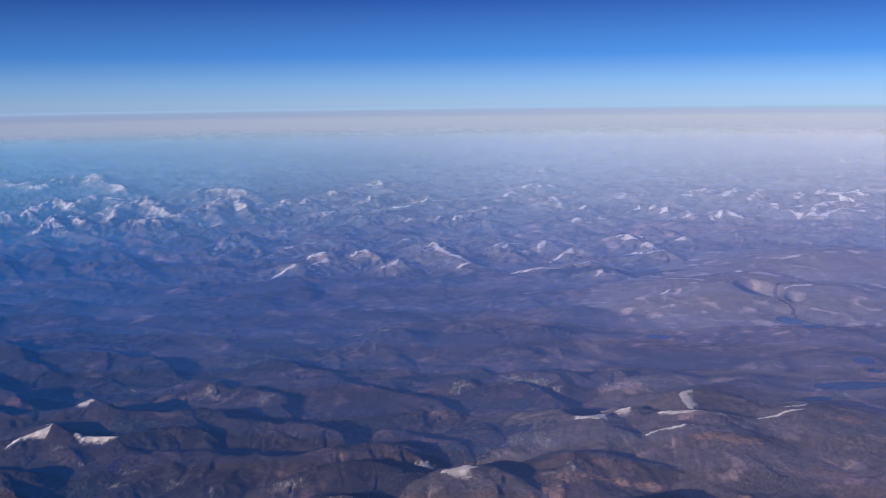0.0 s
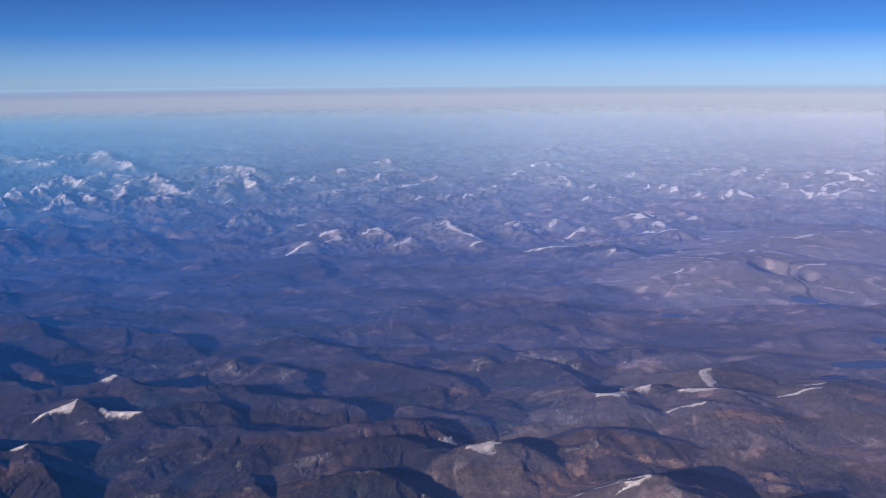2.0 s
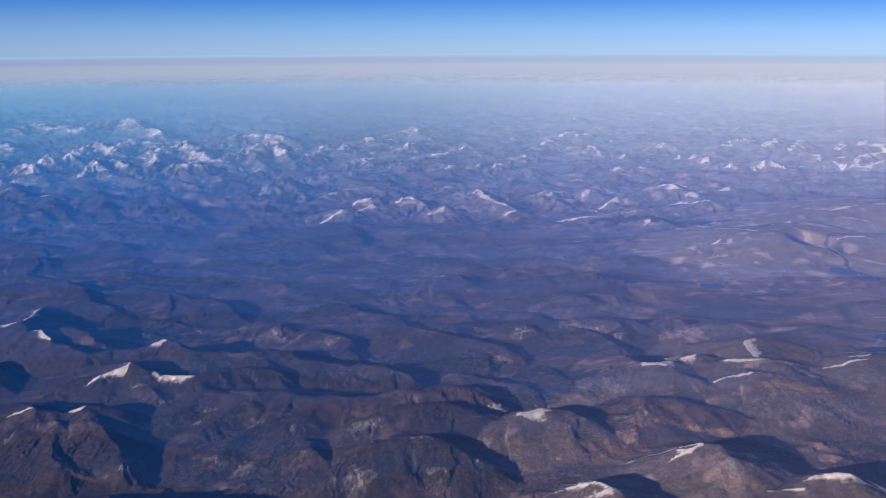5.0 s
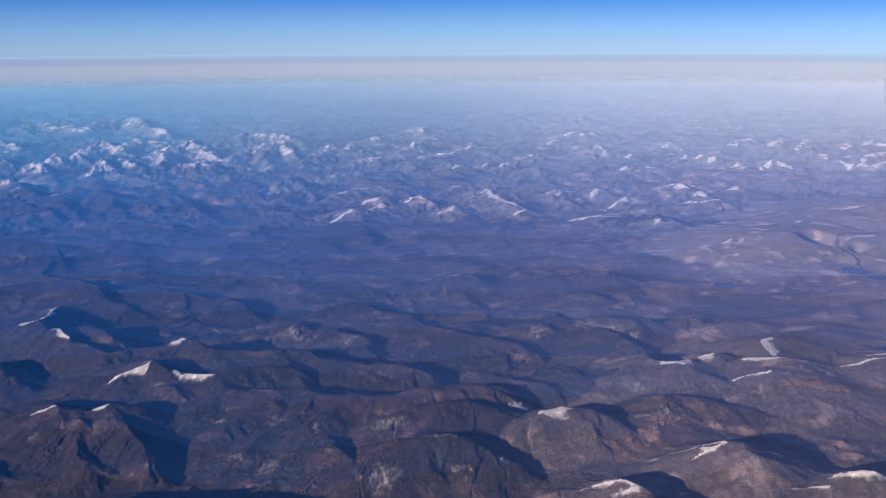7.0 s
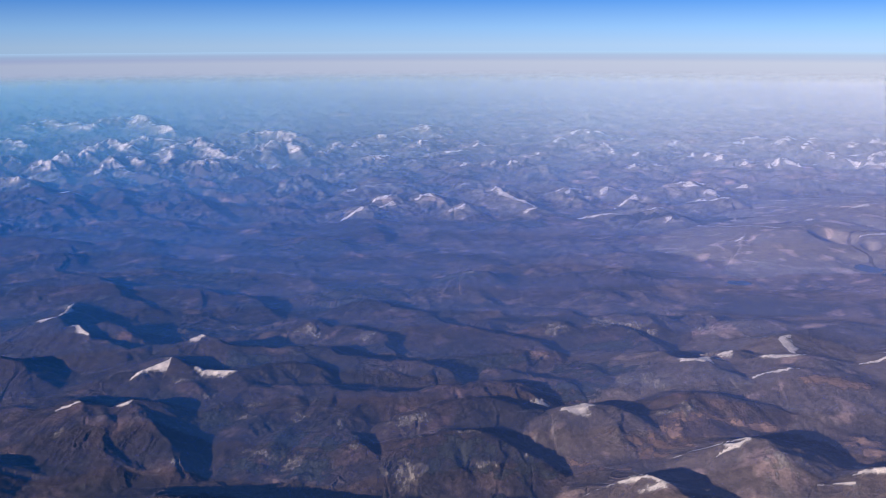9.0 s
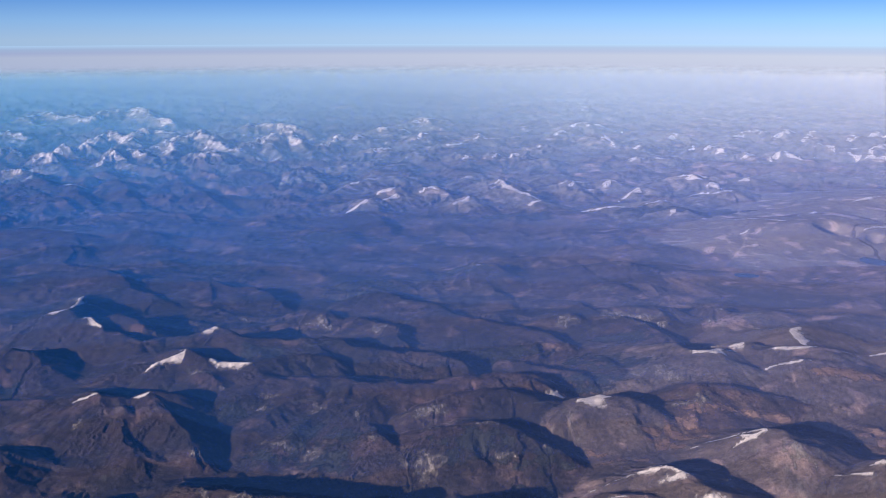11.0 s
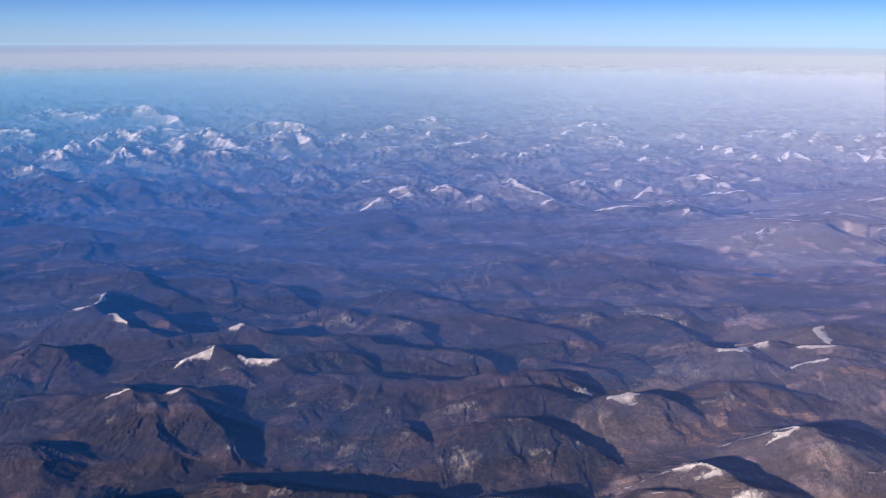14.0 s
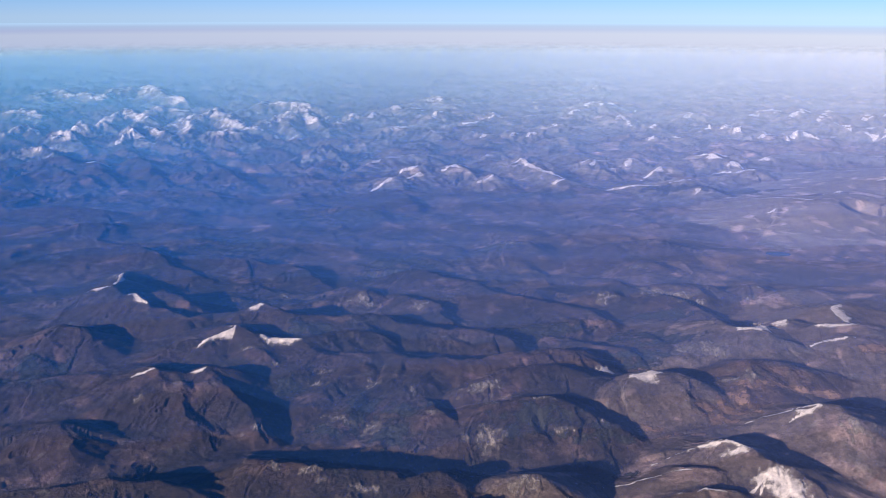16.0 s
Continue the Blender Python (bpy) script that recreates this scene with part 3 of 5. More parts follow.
ridge("pale", [(57.6, 419.9, 1.4), (63.0, 427.2, 3.5), (67.7, 432.2, 4.5), (69.4, 424.2, 3.2), (72.3, 420.4, 1.8)], grade=(0.28, 0.5), snow=[(0.25, 0.61)], reach_down=0.175)
ridge("pale", [(65.7, 406.2, 1.2), (70.7, 408.1, 2.8), (76.1, 414.6, 3.7), (78.4, 411.5, 2.0)], grade=(0.28, 0.5), snow=[(0.24, 0.8)], reach_down=0.098, spur=True)
ridge("pale", [(49.9, 371.6, 0.8), (58.0, 375.7, 2.5), (65.3, 373.2, 2.7), (72.5, 377.4, 3.3), (78.8, 379.4, 4.3), (80.4, 373.1, 3.6), (82.0, 364.5, 3.8), (83.3, 360.4, 2.4), (84.7, 355.3, 0.8)], grade=(0.24, 0.5), snow=[(0.1, 0.33), (0.39, 0.58)], reach_down=0.056)
ridge("pale", [(82.6, 366.3, 3.7), (78.6, 359.4, 2.8), (74.7, 360.1, 1.6)], grade=(0.3, 0.4), snow=[(0.0, 0.8)], reach_down=0.112, spur=True)
ridge("pale", [(75.2, 431.9, 1.0), (83.1, 433.9, 2.2), (92.8, 438.8, 3.0), (99.7, 439.2, 3.7), (107.3, 445.6, 5.1), (109.9, 436.1, 4.4), (113.9, 430.9, 3.4), (117.1, 424.7, 1.6)], grade=(0.26, 0.5), snow=[(0.47, 0.79), (0.84, 0.92)], reach_down=0.154)
ridge("pale", [(92.3, 381.6, 1.2), (103.8, 398.8, 3.1), (111.9, 405.2, 4.2), (115.0, 402.5, 3.2), (117.3, 390.7, 1.2)], grade=(0.24, 0.45), snow=[(0.57, 0.71)], reach_down=0.049)
ridge("pale", [(124.0, 441.1, 1.6), (132.6, 449.2, 3.0), (143.2, 454.3, 2.8), (159.3, 459.5, 4.2), (172.5, 459.5, 4.2), (178.7, 448.0, 3.2), (197.2, 458.2, 3.6), (212.6, 460.2, 3.6), (224.2, 451.1, 2.0)], grade=(0.2, 0.4), snow=[(0.03, 0.12)], crest=3, reach_down=0.07)
ridge("plateau", [(83.2, 311.4, 1.4), (89.0, 316.3, 2.8), (96.5, 323.5, 4.2), (102.3, 327.3, 5.0), (108.8, 329.8, 5.7), (112.7, 323.6, 6.3), (120.2, 332.3, 5.8), (131.6, 341.9, 5.4)], grade=(0.17, 0.19), snow=[(0.15, 0.27), (0.44, 0.55)], crest=3, reach_down=0.06)
ridge("plateau", [(113.0, 324.1, 6.2), (108.1, 318.6, 4.8), (102.7, 312.7, 3.0)], grade=(0.22, 0.24), snow=[(0.0, 0.79)], reach_down=0.2, spur=True)
ridge("plateau", [(114.8, 345.0, 3.6), (123.5, 347.3, 4.8), (134.1, 354.5, 5.8), (148.0, 364.0, 6.9), (156.5, 369.5, 7.5), (165.5, 370.4, 8.0), (180.8, 375.9, 8.0), (197.0, 377.3, 6.0)], grade=(0.14, 0.16), snow=[(0.08, 0.16), (0.39, 0.58)], crest=3, reach_down=0.08)
ridge("plateau", [(120.6, 327.5, 3.6), (126.7, 331.4, 5.0), (131.8, 329.4, 4.2)], grade=(0.2, 0.22), snow=[(0.34, 0.7)], crest=2, reach_down=0.2)
ridge("plateau", [(127.6, 320.8, 3.6), (139.9, 321.4, 5.2), (149.8, 320.5, 5.2), (159.9, 318.0, 3.8)], grade=(0.16, 0.18), snow=[(0.15, 0.5)], crest=3, reach_down=0.06)
ridge("pale", [(-52.5, 428.9, 1.2), (-45.1, 443.1, 2.6), (-35.8, 456.6, 3.5), (-27.8, 456.2, 3.0), (-19.4, 445.0, 1.2)], grade=(0.2, 0.5), snow=[(0.12, 0.29)], reach_down=0.035)
ridge("pale", [(-3.8, 434.6, 1.2), (3.9, 452.5, 2.4), (9.6, 461.8, 3.2), (14.7, 452.4, 1.6)], grade=(0.22, 0.6))
ridge("pale", [(22.9, 438.0, 1.4), (33.3, 441.9, 2.6), (45.1, 458.0, 3.4), (49.7, 451.5, 2.2)], grade=(0.2, 0.4))
ridge("crag", [(-181.2, 480.6, 1.5), (-181.8, 498.9, 4.2), (-182.5, 522.0, 7.0), (-171.9, 506.1, 5.0), (-157.6, 484.4, 2.0)], grade=(0.58, 0.73), snow=[(0.06, 0.82)])
ridge("crag", [(-183.1, 523.7, 6.8), (-191.5, 559.6, 6.2), (-180.9, 544.9, 6.2), (-172.7, 531.1, 6.8), (-162.3, 512.8, 4.4), (-152.9, 496.9, 2.0)], grade=(0.55, 0.73), snow=[(0.46, 0.79)], spur=True)
ridge("crag", [(-228.2, 517.2, 3.0), (-224.9, 528.7, 4.6), (-222.2, 542.1, 5.8), (-216.8, 549.4, 6.2), (-210.4, 553.0, 6.4), (-216.3, 590.1, 7.4), (-213.4, 607.0, 8.8), (-204.3, 596.5, 8.4), (-188.0, 573.2, 7.0), (-177.5, 558.1, 5.0)], grade=(0.5, 0.73), snow=[(0.05, 0.88)])
ridge("crag", [(-178.5, 556.4, 5.2), (-168.7, 567.3, 7.2), (-163.6, 578.9, 8.6), (-157.2, 600.1, 10.2), (-144.4, 577.0, 8.7), (-132.3, 553.7, 7.2), (-120.4, 536.7, 5.6), (-108.9, 525.4, 3.2)], grade=(0.5, 0.73), snow=[(0.04, 0.94)])
ridge("crag", [(-164.7, 582.9, 8.2), (-155.2, 539.2, 6.4), (-151.2, 511.6, 4.2)], grade=(0.55, 0.79), snow=[(0.0, 0.77)], spur=True)
ridge("crag", [(-147.4, 498.1, 2.4), (-143.5, 518.6, 5.4), (-134.8, 517.5, 5.8), (-132.9, 526.0, 7.2), (-125.5, 516.3, 5.6), (-115.6, 501.2, 3.6), (-104.8, 480.1, 1.8)], grade=(0.53, 0.73), snow=[(0.3, 0.55)])
ridge("crag", [(-127.6, 546.5, 4.8), (-118.1, 568.5, 6.5), (-110.7, 582.4, 8.0), (-104.8, 611.7, 9.2), (-93.2, 577.8, 6.4), (-81.5, 547.1, 3.6)], grade=(0.5, 0.66), snow=[(0.1, 0.81)])
ridge("crag", [(-111.1, 584.3, 7.8), (-102.2, 549.7, 5.6), (-94.7, 520.9, 3.4)], grade=(0.55, 0.66), spur=True)
ridge("crag", [(-91.3, 569.3, 4.0), (-88.2, 595.7, 6.2), (-79.7, 566.1, 3.0)], grade=(0.55, 0.66), snow=[(0.19, 0.79)])
ridge("crag", [(-79.7, 566.1, 3.0), (-77.1, 575.9, 4.2), (-74.7, 594.9, 5.2), (-73.9, 624.0, 5.4), (-65.2, 602.3, 3.0)], grade=(0.5, 0.66), snow=[(0.07, 0.77)], spur=True)
ridge("crag", [(-224.7, 506.3, 2.6), (-220.7, 511.3, 4.6), (-218.2, 520.2, 6.2), (-206.6, 501.4, 4.6), (-195.0, 481.6, 2.0)], grade=(0.55, 0.73), snow=[(0.06, 0.62)])
ridge("crag", [(-254.0, 520.9, 3.6), (-253.4, 539.8, 5.0), (-251.3, 550.9, 5.6), (-239.6, 535.3, 4.2)], grade=(0.55, 0.73), snow=[(0.0, 1.0)])
ridge("crag", [(-226.1, 467.8, 3.0), (-216.3, 470.6, 4.2), (-206.5, 463.4, 4.6), (-197.6, 455.7, 2.4)], grade=(0.55, 0.79), snow=[(0.12, 0.66)], spur=True)
ridge("heath", [(-203.1, 434.9, 2.4), (-195.9, 436.2, 3.2), (-189.9, 440.5, 4.6), (-174.4, 417.2, 4.0), (-169.4, 422.1, 4.7), (-156.4, 400.4, 3.0), (-144.2, 380.7, 1.0)], grade=(0.36, 0.6), snow=[(0.46, 0.53)], reach_down=0.06)
ridge("heath", [(-153.6, 410.7, 2.0), (-152.3, 421.0, 3.8), (-151.2, 429.9, 5.2), (-141.1, 412.6, 3.6), (-135.1, 403.9, 1.6)], grade=(0.36, 0.5))
ridge("heath", [(-151.7, 431.3, 5.0), (-143.2, 413.2, 4.0), (-133.0, 393.5, 2.4), (-124.8, 380.3, 1.0)], grade=(0.36, 0.5), spur=True)
ridge("heath", [(-192.6, 396.3, 2.2), (-189.2, 404.4, 3.2), (-186.3, 413.2, 4.2), (-176.5, 408.9, 2.4), (-169.2, 401.5, 1.2)], grade=(0.34, 0.6))
ridge("heath", [(-115.1, 385.5, 1.4), (-111.9, 397.4, 2.6), (-108.1, 404.5, 3.8), (-101.5, 393.0, 2.6), (-94.0, 382.2, 1.0)], grade=(0.3, 0.6))
ridge("heath", [(-133.5, 415.7, 1.6), (-130.9, 432.1, 3.0), (-128.6, 441.8, 3.6), (-118.7, 425.9, 2.4)], grade=(0.3, 0.5), spur=True)
ridge("crag", [(-80.1, 438.0, 1.4), (-78.0, 450.4, 3.2), (-76.3, 463.1, 4.6), (-73.1, 470.5, 4.4), (-66.5, 450.2, 2.4), (-61.5, 440.2, 1.0)], grade=(0.46, 0.66))
ridge("heath", [(-163.8, 375.1, 1.2), (-165.2, 395.6, 3.6), (-150.9, 376.1, 1.4)], grade=(0.32, 0.5))
ridge("heath", [(-107.7, 463.1, 2.0), (-102.6, 478.0, 3.2), (-95.4, 469.1, 2.2)], grade=(0.28, 0.5))
ridge("crag", [(-331.9, 759.1, 5.0), (-333.9, 803.2, 7.4), (-304.7, 766.3, 6.4), (-297.6, 773.4, 8.0), (-270.7, 733.1, 5.0)], grade=(0.41, 0.59), snow=[(0.0, 1.0)])
ridge("crag", [(-279.9, 743.1, 5.5), (-277.8, 780.6, 8.2), (-272.8, 800.8, 9.4), (-261.4, 817.6, 10.0), (-229.1, 755.9, 8.0), (-206.6, 718.7, 5.4)], grade=(0.41, 0.59), snow=[(0.0, 1.0)])
ridge("crag", [(-150.6, 662.5, 4.6), (-138.3, 679.8, 7.2), (-114.6, 676.3, 7.4), (-97.5, 652.0, 4.6)], grade=(0.39, 0.59), snow=[(0.14, 0.84)])
ridge("crag", [(-211.6, 641.8, 5.4), (-201.5, 655.7, 7.4), (-184.9, 649.8, 5.6)], grade=(0.41, 0.66), snow=[(0.0, 1.0)])
ridge("crag", [(-299.4, 632.1, 4.0), (-297.4, 652.9, 6.4), (-270.8, 620.3, 5.0)], grade=(0.41, 0.66), snow=[(0.0, 1.0)])
ridge("far", [(164.4, 598.7, 3.0), (183.9, 631.4, 6.4), (195.8, 637.7, 8.0), (196.2, 624.1, 4.6)], grade=(0.34, 0.45), snow=[(0.29, 0.92)])
ridge("far", [(188.0, 599.6, 3.6), (200.0, 616.1, 5.4), (212.9, 634.3, 7.6), (211.3, 617.1, 4.6)], grade=(0.34, 0.45), snow=[(0.2, 0.88)])
ridge("far", [(200.0, 578.3, 3.2), (212.2, 600.4, 5.6), (222.2, 618.6, 8.0), (220.7, 602.9, 5.0)], grade=(0.36, 0.45), snow=[(0.25, 0.9)])
ridge("far", [(202.7, 568.8, 3.6), (207.4, 571.5, 5.6), (215.5, 563.3, 5.2), (209.2, 531.2, 2.0)], grade=(0.34, 0.4), snow=[(0.05, 0.67)])
ridge("far", [(160.1, 514.1, 2.0), (168.9, 523.7, 3.8), (176.5, 532.5, 5.2), (180.1, 521.3, 3.8), (184.1, 514.9, 1.6)], grade=(0.3, 0.4), snow=[(0.12, 0.9)])
ridge("far", [(233.7, 593.5, 3.6), (250.3, 618.8, 6.6), (249.6, 601.0, 4.2)], grade=(0.34, 0.45), snow=[(0.25, 0.85)])
ridge("far", [(245.5, 594.4, 4.2), (265.6, 623.0, 8.0), (269.2, 610.4, 6.4), (286.7, 618.5, 7.4), (291.0, 597.0, 4.0)], grade=(0.34, 0.45), snow=[(0.16, 0.9)])
ridge("far", [(212.9, 532.6, 4.6), (221.8, 520.8, 4.2), (234.2, 527.7, 5.2), (259.9, 538.5, 5.2)], grade=(0.26, 0.4), snow=[(0.0, 0.9)])
ridge("far", [(229.0, 545.8, 4.0), (249.1, 571.3, 6.0), (259.5, 565.4, 6.0)], grade=(0.3, 0.4), snow=[(0.0, 1.0)], spur=True)
ridge("far", [(140.5, 541.8, 1.6), (148.9, 549.7, 5.4), (149.9, 535.0, 1.8)], grade=(0.36, 0.45), snow=[(0.22, 0.78)])
ridge("far", [(147.4, 517.2, 1.6), (157.2, 528.1, 4.8), (158.3, 521.9, 1.6)], grade=(0.34, 0.45), snow=[(0.28, 0.82)])
ridge("far", [(124.7, 602.5, 2.6), (140.2, 629.8, 6.2), (142.6, 615.7, 2.6)], grade=(0.32, 0.4), snow=[(0.34, 0.81)])
ridge("far", [(81.3, 573.8, 2.4), (92.8, 616.4, 5.4), (94.7, 587.7, 4.2), (95.2, 561.7, 1.8)], grade=(0.34, 0.4), snow=[(0.22, 0.84)])
ridge("far", [(74.9, 665.5, 3.6), (85.8, 699.4, 6.4), (93.0, 699.3, 6.8), (96.6, 673.4, 3.6)], grade=(0.32, 0.4), snow=[(0.26, 0.77)])
ridge("far", [(105.5, 830.5, 3.4), (116.8, 878.0, 6.4), (115.9, 830.3, 3.4)], grade=(0.5, 0.6), snow=[(0.2, 0.65)])
ridge("far", [(86.6, 509.7, 1.4), (95.2, 515.7, 4.2), (98.0, 511.1, 2.4), (104.1, 515.7, 4.2), (106.0, 509.6, 1.4)], grade=(0.3, 0.4), snow=[(0.14, 0.39), (0.63, 0.83)])
ridge("far", [(135.1, 550.6, 1.8), (145.1, 565.5, 4.6), (145.9, 550.6, 1.8)], grade=(0.34, 0.4), snow=[(0.27, 0.77)])
ridge("far", [(97.5, 556.2, 1.8), (105.8, 574.6, 4.6), (107.7, 556.1, 1.8)], grade=(0.34, 0.4), snow=[(0.26, 0.71)])
ridge("far", [(129.4, 556.0, 1.8), (138.2, 572.1, 4.2), (138.4, 556.0, 1.8)], grade=(0.34, 0.4), snow=[(0.27, 0.72)])
ridge("far", [(5.3, 606.9, 3.0), (16.5, 621.2, 5.4), (25.7, 602.3, 2.4)], grade=(0.28, 0.4), snow=[(0.19, 0.68)])
ridge("far", [(-28.4, 587.8, 2.4), (-22.0, 638.8, 5.6), (-16.2, 613.1, 2.4)], grade=(0.32, 0.4), snow=[(0.33, 0.83)])
ridge("far", [(-57.0, 653.0, 3.6), (-47.5, 667.3, 6.4), (-39.2, 643.3, 3.0)], grade=(0.28, 0.4), snow=[(0.16, 0.64)])
ridge("far", [(-42.3, 702.8, 4.4), (-20.8, 729.6, 7.4), (-9.5, 692.7, 3.6)], grade=(0.26, 0.4), snow=[(0.19, 0.68)])
ridge("far", [(-66.9, 592.2, 3.4), (-62.2, 621.5, 5.6), (-51.0, 606.5, 3.2)], grade=(0.3, 0.4), snow=[(0.25, 0.77)])
ridge("far", [(-52.0, 549.0, 2.0), (-45.2, 559.6, 4.6), (-35.8, 544.0, 1.6)], grade=(0.28, 0.4), snow=[(0.2, 0.65)])
ridge("far", [(-1.2, 517.7, 1.4), (5.0, 534.5, 4.2), (10.2, 516.7, 1.2)], grade=(0.3, 0.45), snow=[(0.25, 0.64)])
ridge("far", [(16.1, 516.7, 1.2), (21.6, 534.2, 4.2), (24.3, 524.5, 2.0), (29.9, 534.1, 4.2), (33.1, 521.1, 1.2)], grade=(0.3, 0.45), snow=[(0.17, 0.4), (0.64, 0.8)])
ridge("far", [(37.2, 494.1, 1.2), (44.3, 511.5, 3.6), (49.8, 491.2, 1.0)], grade=(0.28, 0.45))
ridge("far", [(39.1, 564.1, 1.6), (48.1, 571.7, 4.0), (51.7, 552.9, 1.6)], grade=(0.3, 0.45), snow=[(0.19, 0.5)])
ridge("far", [(-30.5, 527.0, 1.2), (-22.5, 541.1, 3.8), (-16.3, 523.5, 1.0)], grade=(0.28, 0.45))
ridge("far", [(-56.0, 495.7, 1.2), (-52.1, 506.3, 3.6), (-45.7, 492.7, 1.0)], grade=(0.28, 0.45))
ridge("far", [(-10.0, 578.8, 2.0), (-3.3, 584.9, 4.0), (5.0, 570.4, 1.6)], grade=(0.28, 0.45), snow=[(0.18, 0.55)])
ridge("far", [(57.7, 626.5, 3.0), (68.5, 644.4, 5.6), (72.5, 630.2, 2.6)], grade=(0.3, 0.45), snow=[(0.29, 0.71)])


OUTCROPS.append((-39.0, 134.3, 1.7, 2.3, 0))
OUTCROPS.append((-35.3, 132.1, 2.5, 3.0, 0))
OUTCROPS.append((-32.6, 130.4, 0.8, 2.2, 0))
OUTCROPS.append((-39.6, 166.3, 1.6, 2.3, 40))
OUTCROPS.append((-29.3, 166.3, 1.6, 2.2, 0))
OUTCROPS.append((-21.9, 162.5, 0.7, 2.6, 0))
OUTCROPS.append((-9.7, 162.3, 4.6, 3.2, 0))
OUTCROPS.append((-8.0, 155.9, 2.0, 3.0, 40))
OUTCROPS.append((-9.4, 144.2, 3.2, 3.5, 0))
OUTCROPS.append((22.3, 224.1, 3.4, 3.5, 0))
OUTCROPS.append((34.0, 228.3, 4.2, 3.7, 0))
OUTCROPS.append((42.5, 223.5, 4.1, 4.7, 0))
OUTCROPS.append((35.5, 184.9, 5.1, 3.3, 0))
OUTCROPS.append((58.7, 225.4, 2.7, 2.8, 0))
OUTCROPS.append((15.4, 176.3, 1.6, 1.2, 0))
OUTCROPS.append((40.7, 168.1, 3.1, 2.4, 20))
OUTCROPS.append((-36.1, 224.0, 4.1, 4.6, 0))
OUTCROPS.append((-21.7, 217.1, 2.6, 4.7, 0))
OUTCROPS.append((-34.1, 153.2, 1.4, 5.8, 60))
OUTCROPS.append((-28.2, 150.9, 1.9, 2.8, 0))
OUTCROPS.append((10.6, 149.2, 1.2, 1.1, 0))
OUTCROPS.append((68.3, 212.4, 3.9, 7.4, 0))
OUTCROPS.append((67.0, 223.8, 4.1, 3.3, 0))
OUTCROPS.append((48.6, 141.3, 2.7, 3.7, 0))
OUTCROPS.append((3.3, 275.9, 4.1, 3.4, 0))
OUTCROPS.append((36.2, 253.9, 3.1, 2.4, 0))
OUTCROPS.append((-98.4, 238.1, 2.2, 7.7, 40))
OUTCROPS.append((-136.4, 356.7, 1.5, 6.8, 0))
OUTCROPS.append((-116.4, 356.7, 1.3, 5.7, 0))
OUTCROPS.append((-55.6, 231.3, 1.0, 4.1, 50))
CLEARINGS.append((35.7, 160.6, 4.5, 3.1, 10))
CLEARINGS.append((30.7, 153.3, 4.4, 1.9, 0))
CLEARINGS.append((44.4, 165.9, 5.7, 1.6, 0))
CLEARINGS.append((18.3, 149.9, 3.3, 1.3, 0))
CLEARINGS.append((86.0, 170.9, 10.1, 4.5, 0))
CLEARINGS.append((108.8, 268.9, 12.5, 3.7, 0))
CLEARINGS.append((101.1, 194.4, 9.1, 2.3, 0))
CLEARINGS.append((79.7, 280.6, 8.2, 2.2, 0))
CLEARINGS.append((144.1, 280.4, 7.3, 3.6, 0))
WOODS.append((27.4, 194.6, 9.0, 7.3, 0))
WOODS.append((20.0, 180.2, 5.0, 3.8, 0))
WOODS.append((-0.8, 148.7, 7.1, 5.4, 0))
WOODS.append((7.4, 134.4, 5.6, 4.6, 0))
WOODS.append((-12.4, 133.4, 3.8, 5.2, 0))
WOODS.append((-25.1, 147.5, 5.6, 5.3, 0))
WOODS.append((-30.1, 130.6, 4.6, 3.6, 0))
WOODS.append((-30.6, 156.9, 3.9, 6.0, 0))
WOODS.append((-2.5, 275.4, 10.7, 8.3, 0))
WOODS.append((-26.3, 253.1, 10.7, 5.6, 0))
WOODS.append((-79.3, 287.8, 18.9, 9.1, 0))
WOODS.append((-43.4, 195.7, 8.4, 3.6, 0))
WOODS.append((-2.2, 201.1, 12.3, 6.1, 0))
WOODS.append((34.7, 212.0, 7.8, 4.2, 0))
WOODS.append((-95.4, 175.2, 6.5, 7.7, 0))
WOODS.append((75.6, 368.8, 16.3, 6.9, 0))
WOODS.append((99.6, 369.2, 17.5, 7.0, 0))
WOODS.append((21.3, 368.1, 17.4, 6.7, 0))

OUTCROPS.append((39.4, 227.6, 6, 2.6, 0))
OUTCROPS.append((60.5, 231.0, 2.5, 1.5, 0))
OUTCROPS.append((31.9, 185.5, 2.6, 2.4, 0))
OUTCROPS.append((38.5, 182.0, 3, 2.2, 0))
OUTCROPS.append((-18.0, 152.9, 1.8, 1.4, 0))
OUTCROPS.append((0.9, 154.8, 2.6, 0.7, 0))
OUTCROPS.append((3.1, 145.9, 1.8, 1.1, 0))
OUTCROPS.append((37.6, 166.9, 3, 1, 0))
OUTCROPS.append((-98.3, 233.7, 0.7, 5, -35))
OUTCROPS.append((-48.2, 176.1, 1.4, 1.3, 0))
OUTCROPS.append((-39.3, 171.6, 2.4, 1.2, 0))
OUTCROPS.append((-55.2, 181.5, 1.8, 0.9, 0))
OUTCROPS.append((-31.4, 232.7, 1.6, 2, 0))
OUTCROPS.append((53.4, 142.0, 0.5, 2.4, -25))
OUTCROPS.append((52.0, 141.8, 0.4, 2.4, -25))
OUTCROPS.append((-4.0, 158.5, 2.4, 0.7, 0))
OUTCROPS.append((-41.0, 129.5, 1.1, 1.5, 0))
OUTCROPS.append((-35.8, 128.2, 2.4, 1.3, 0))
OUTCROPS.append((-27.3, 124.6, 3, 0.9, 0))
OUTCROPS.append((-33.9, 125.9, 0.8, 1.6, 20))
OUTCROPS.append((-69.7, 158.0, 1, 2, 0))
OUTCROPS.append((-47.1, 148.3, 1, 1, 0))
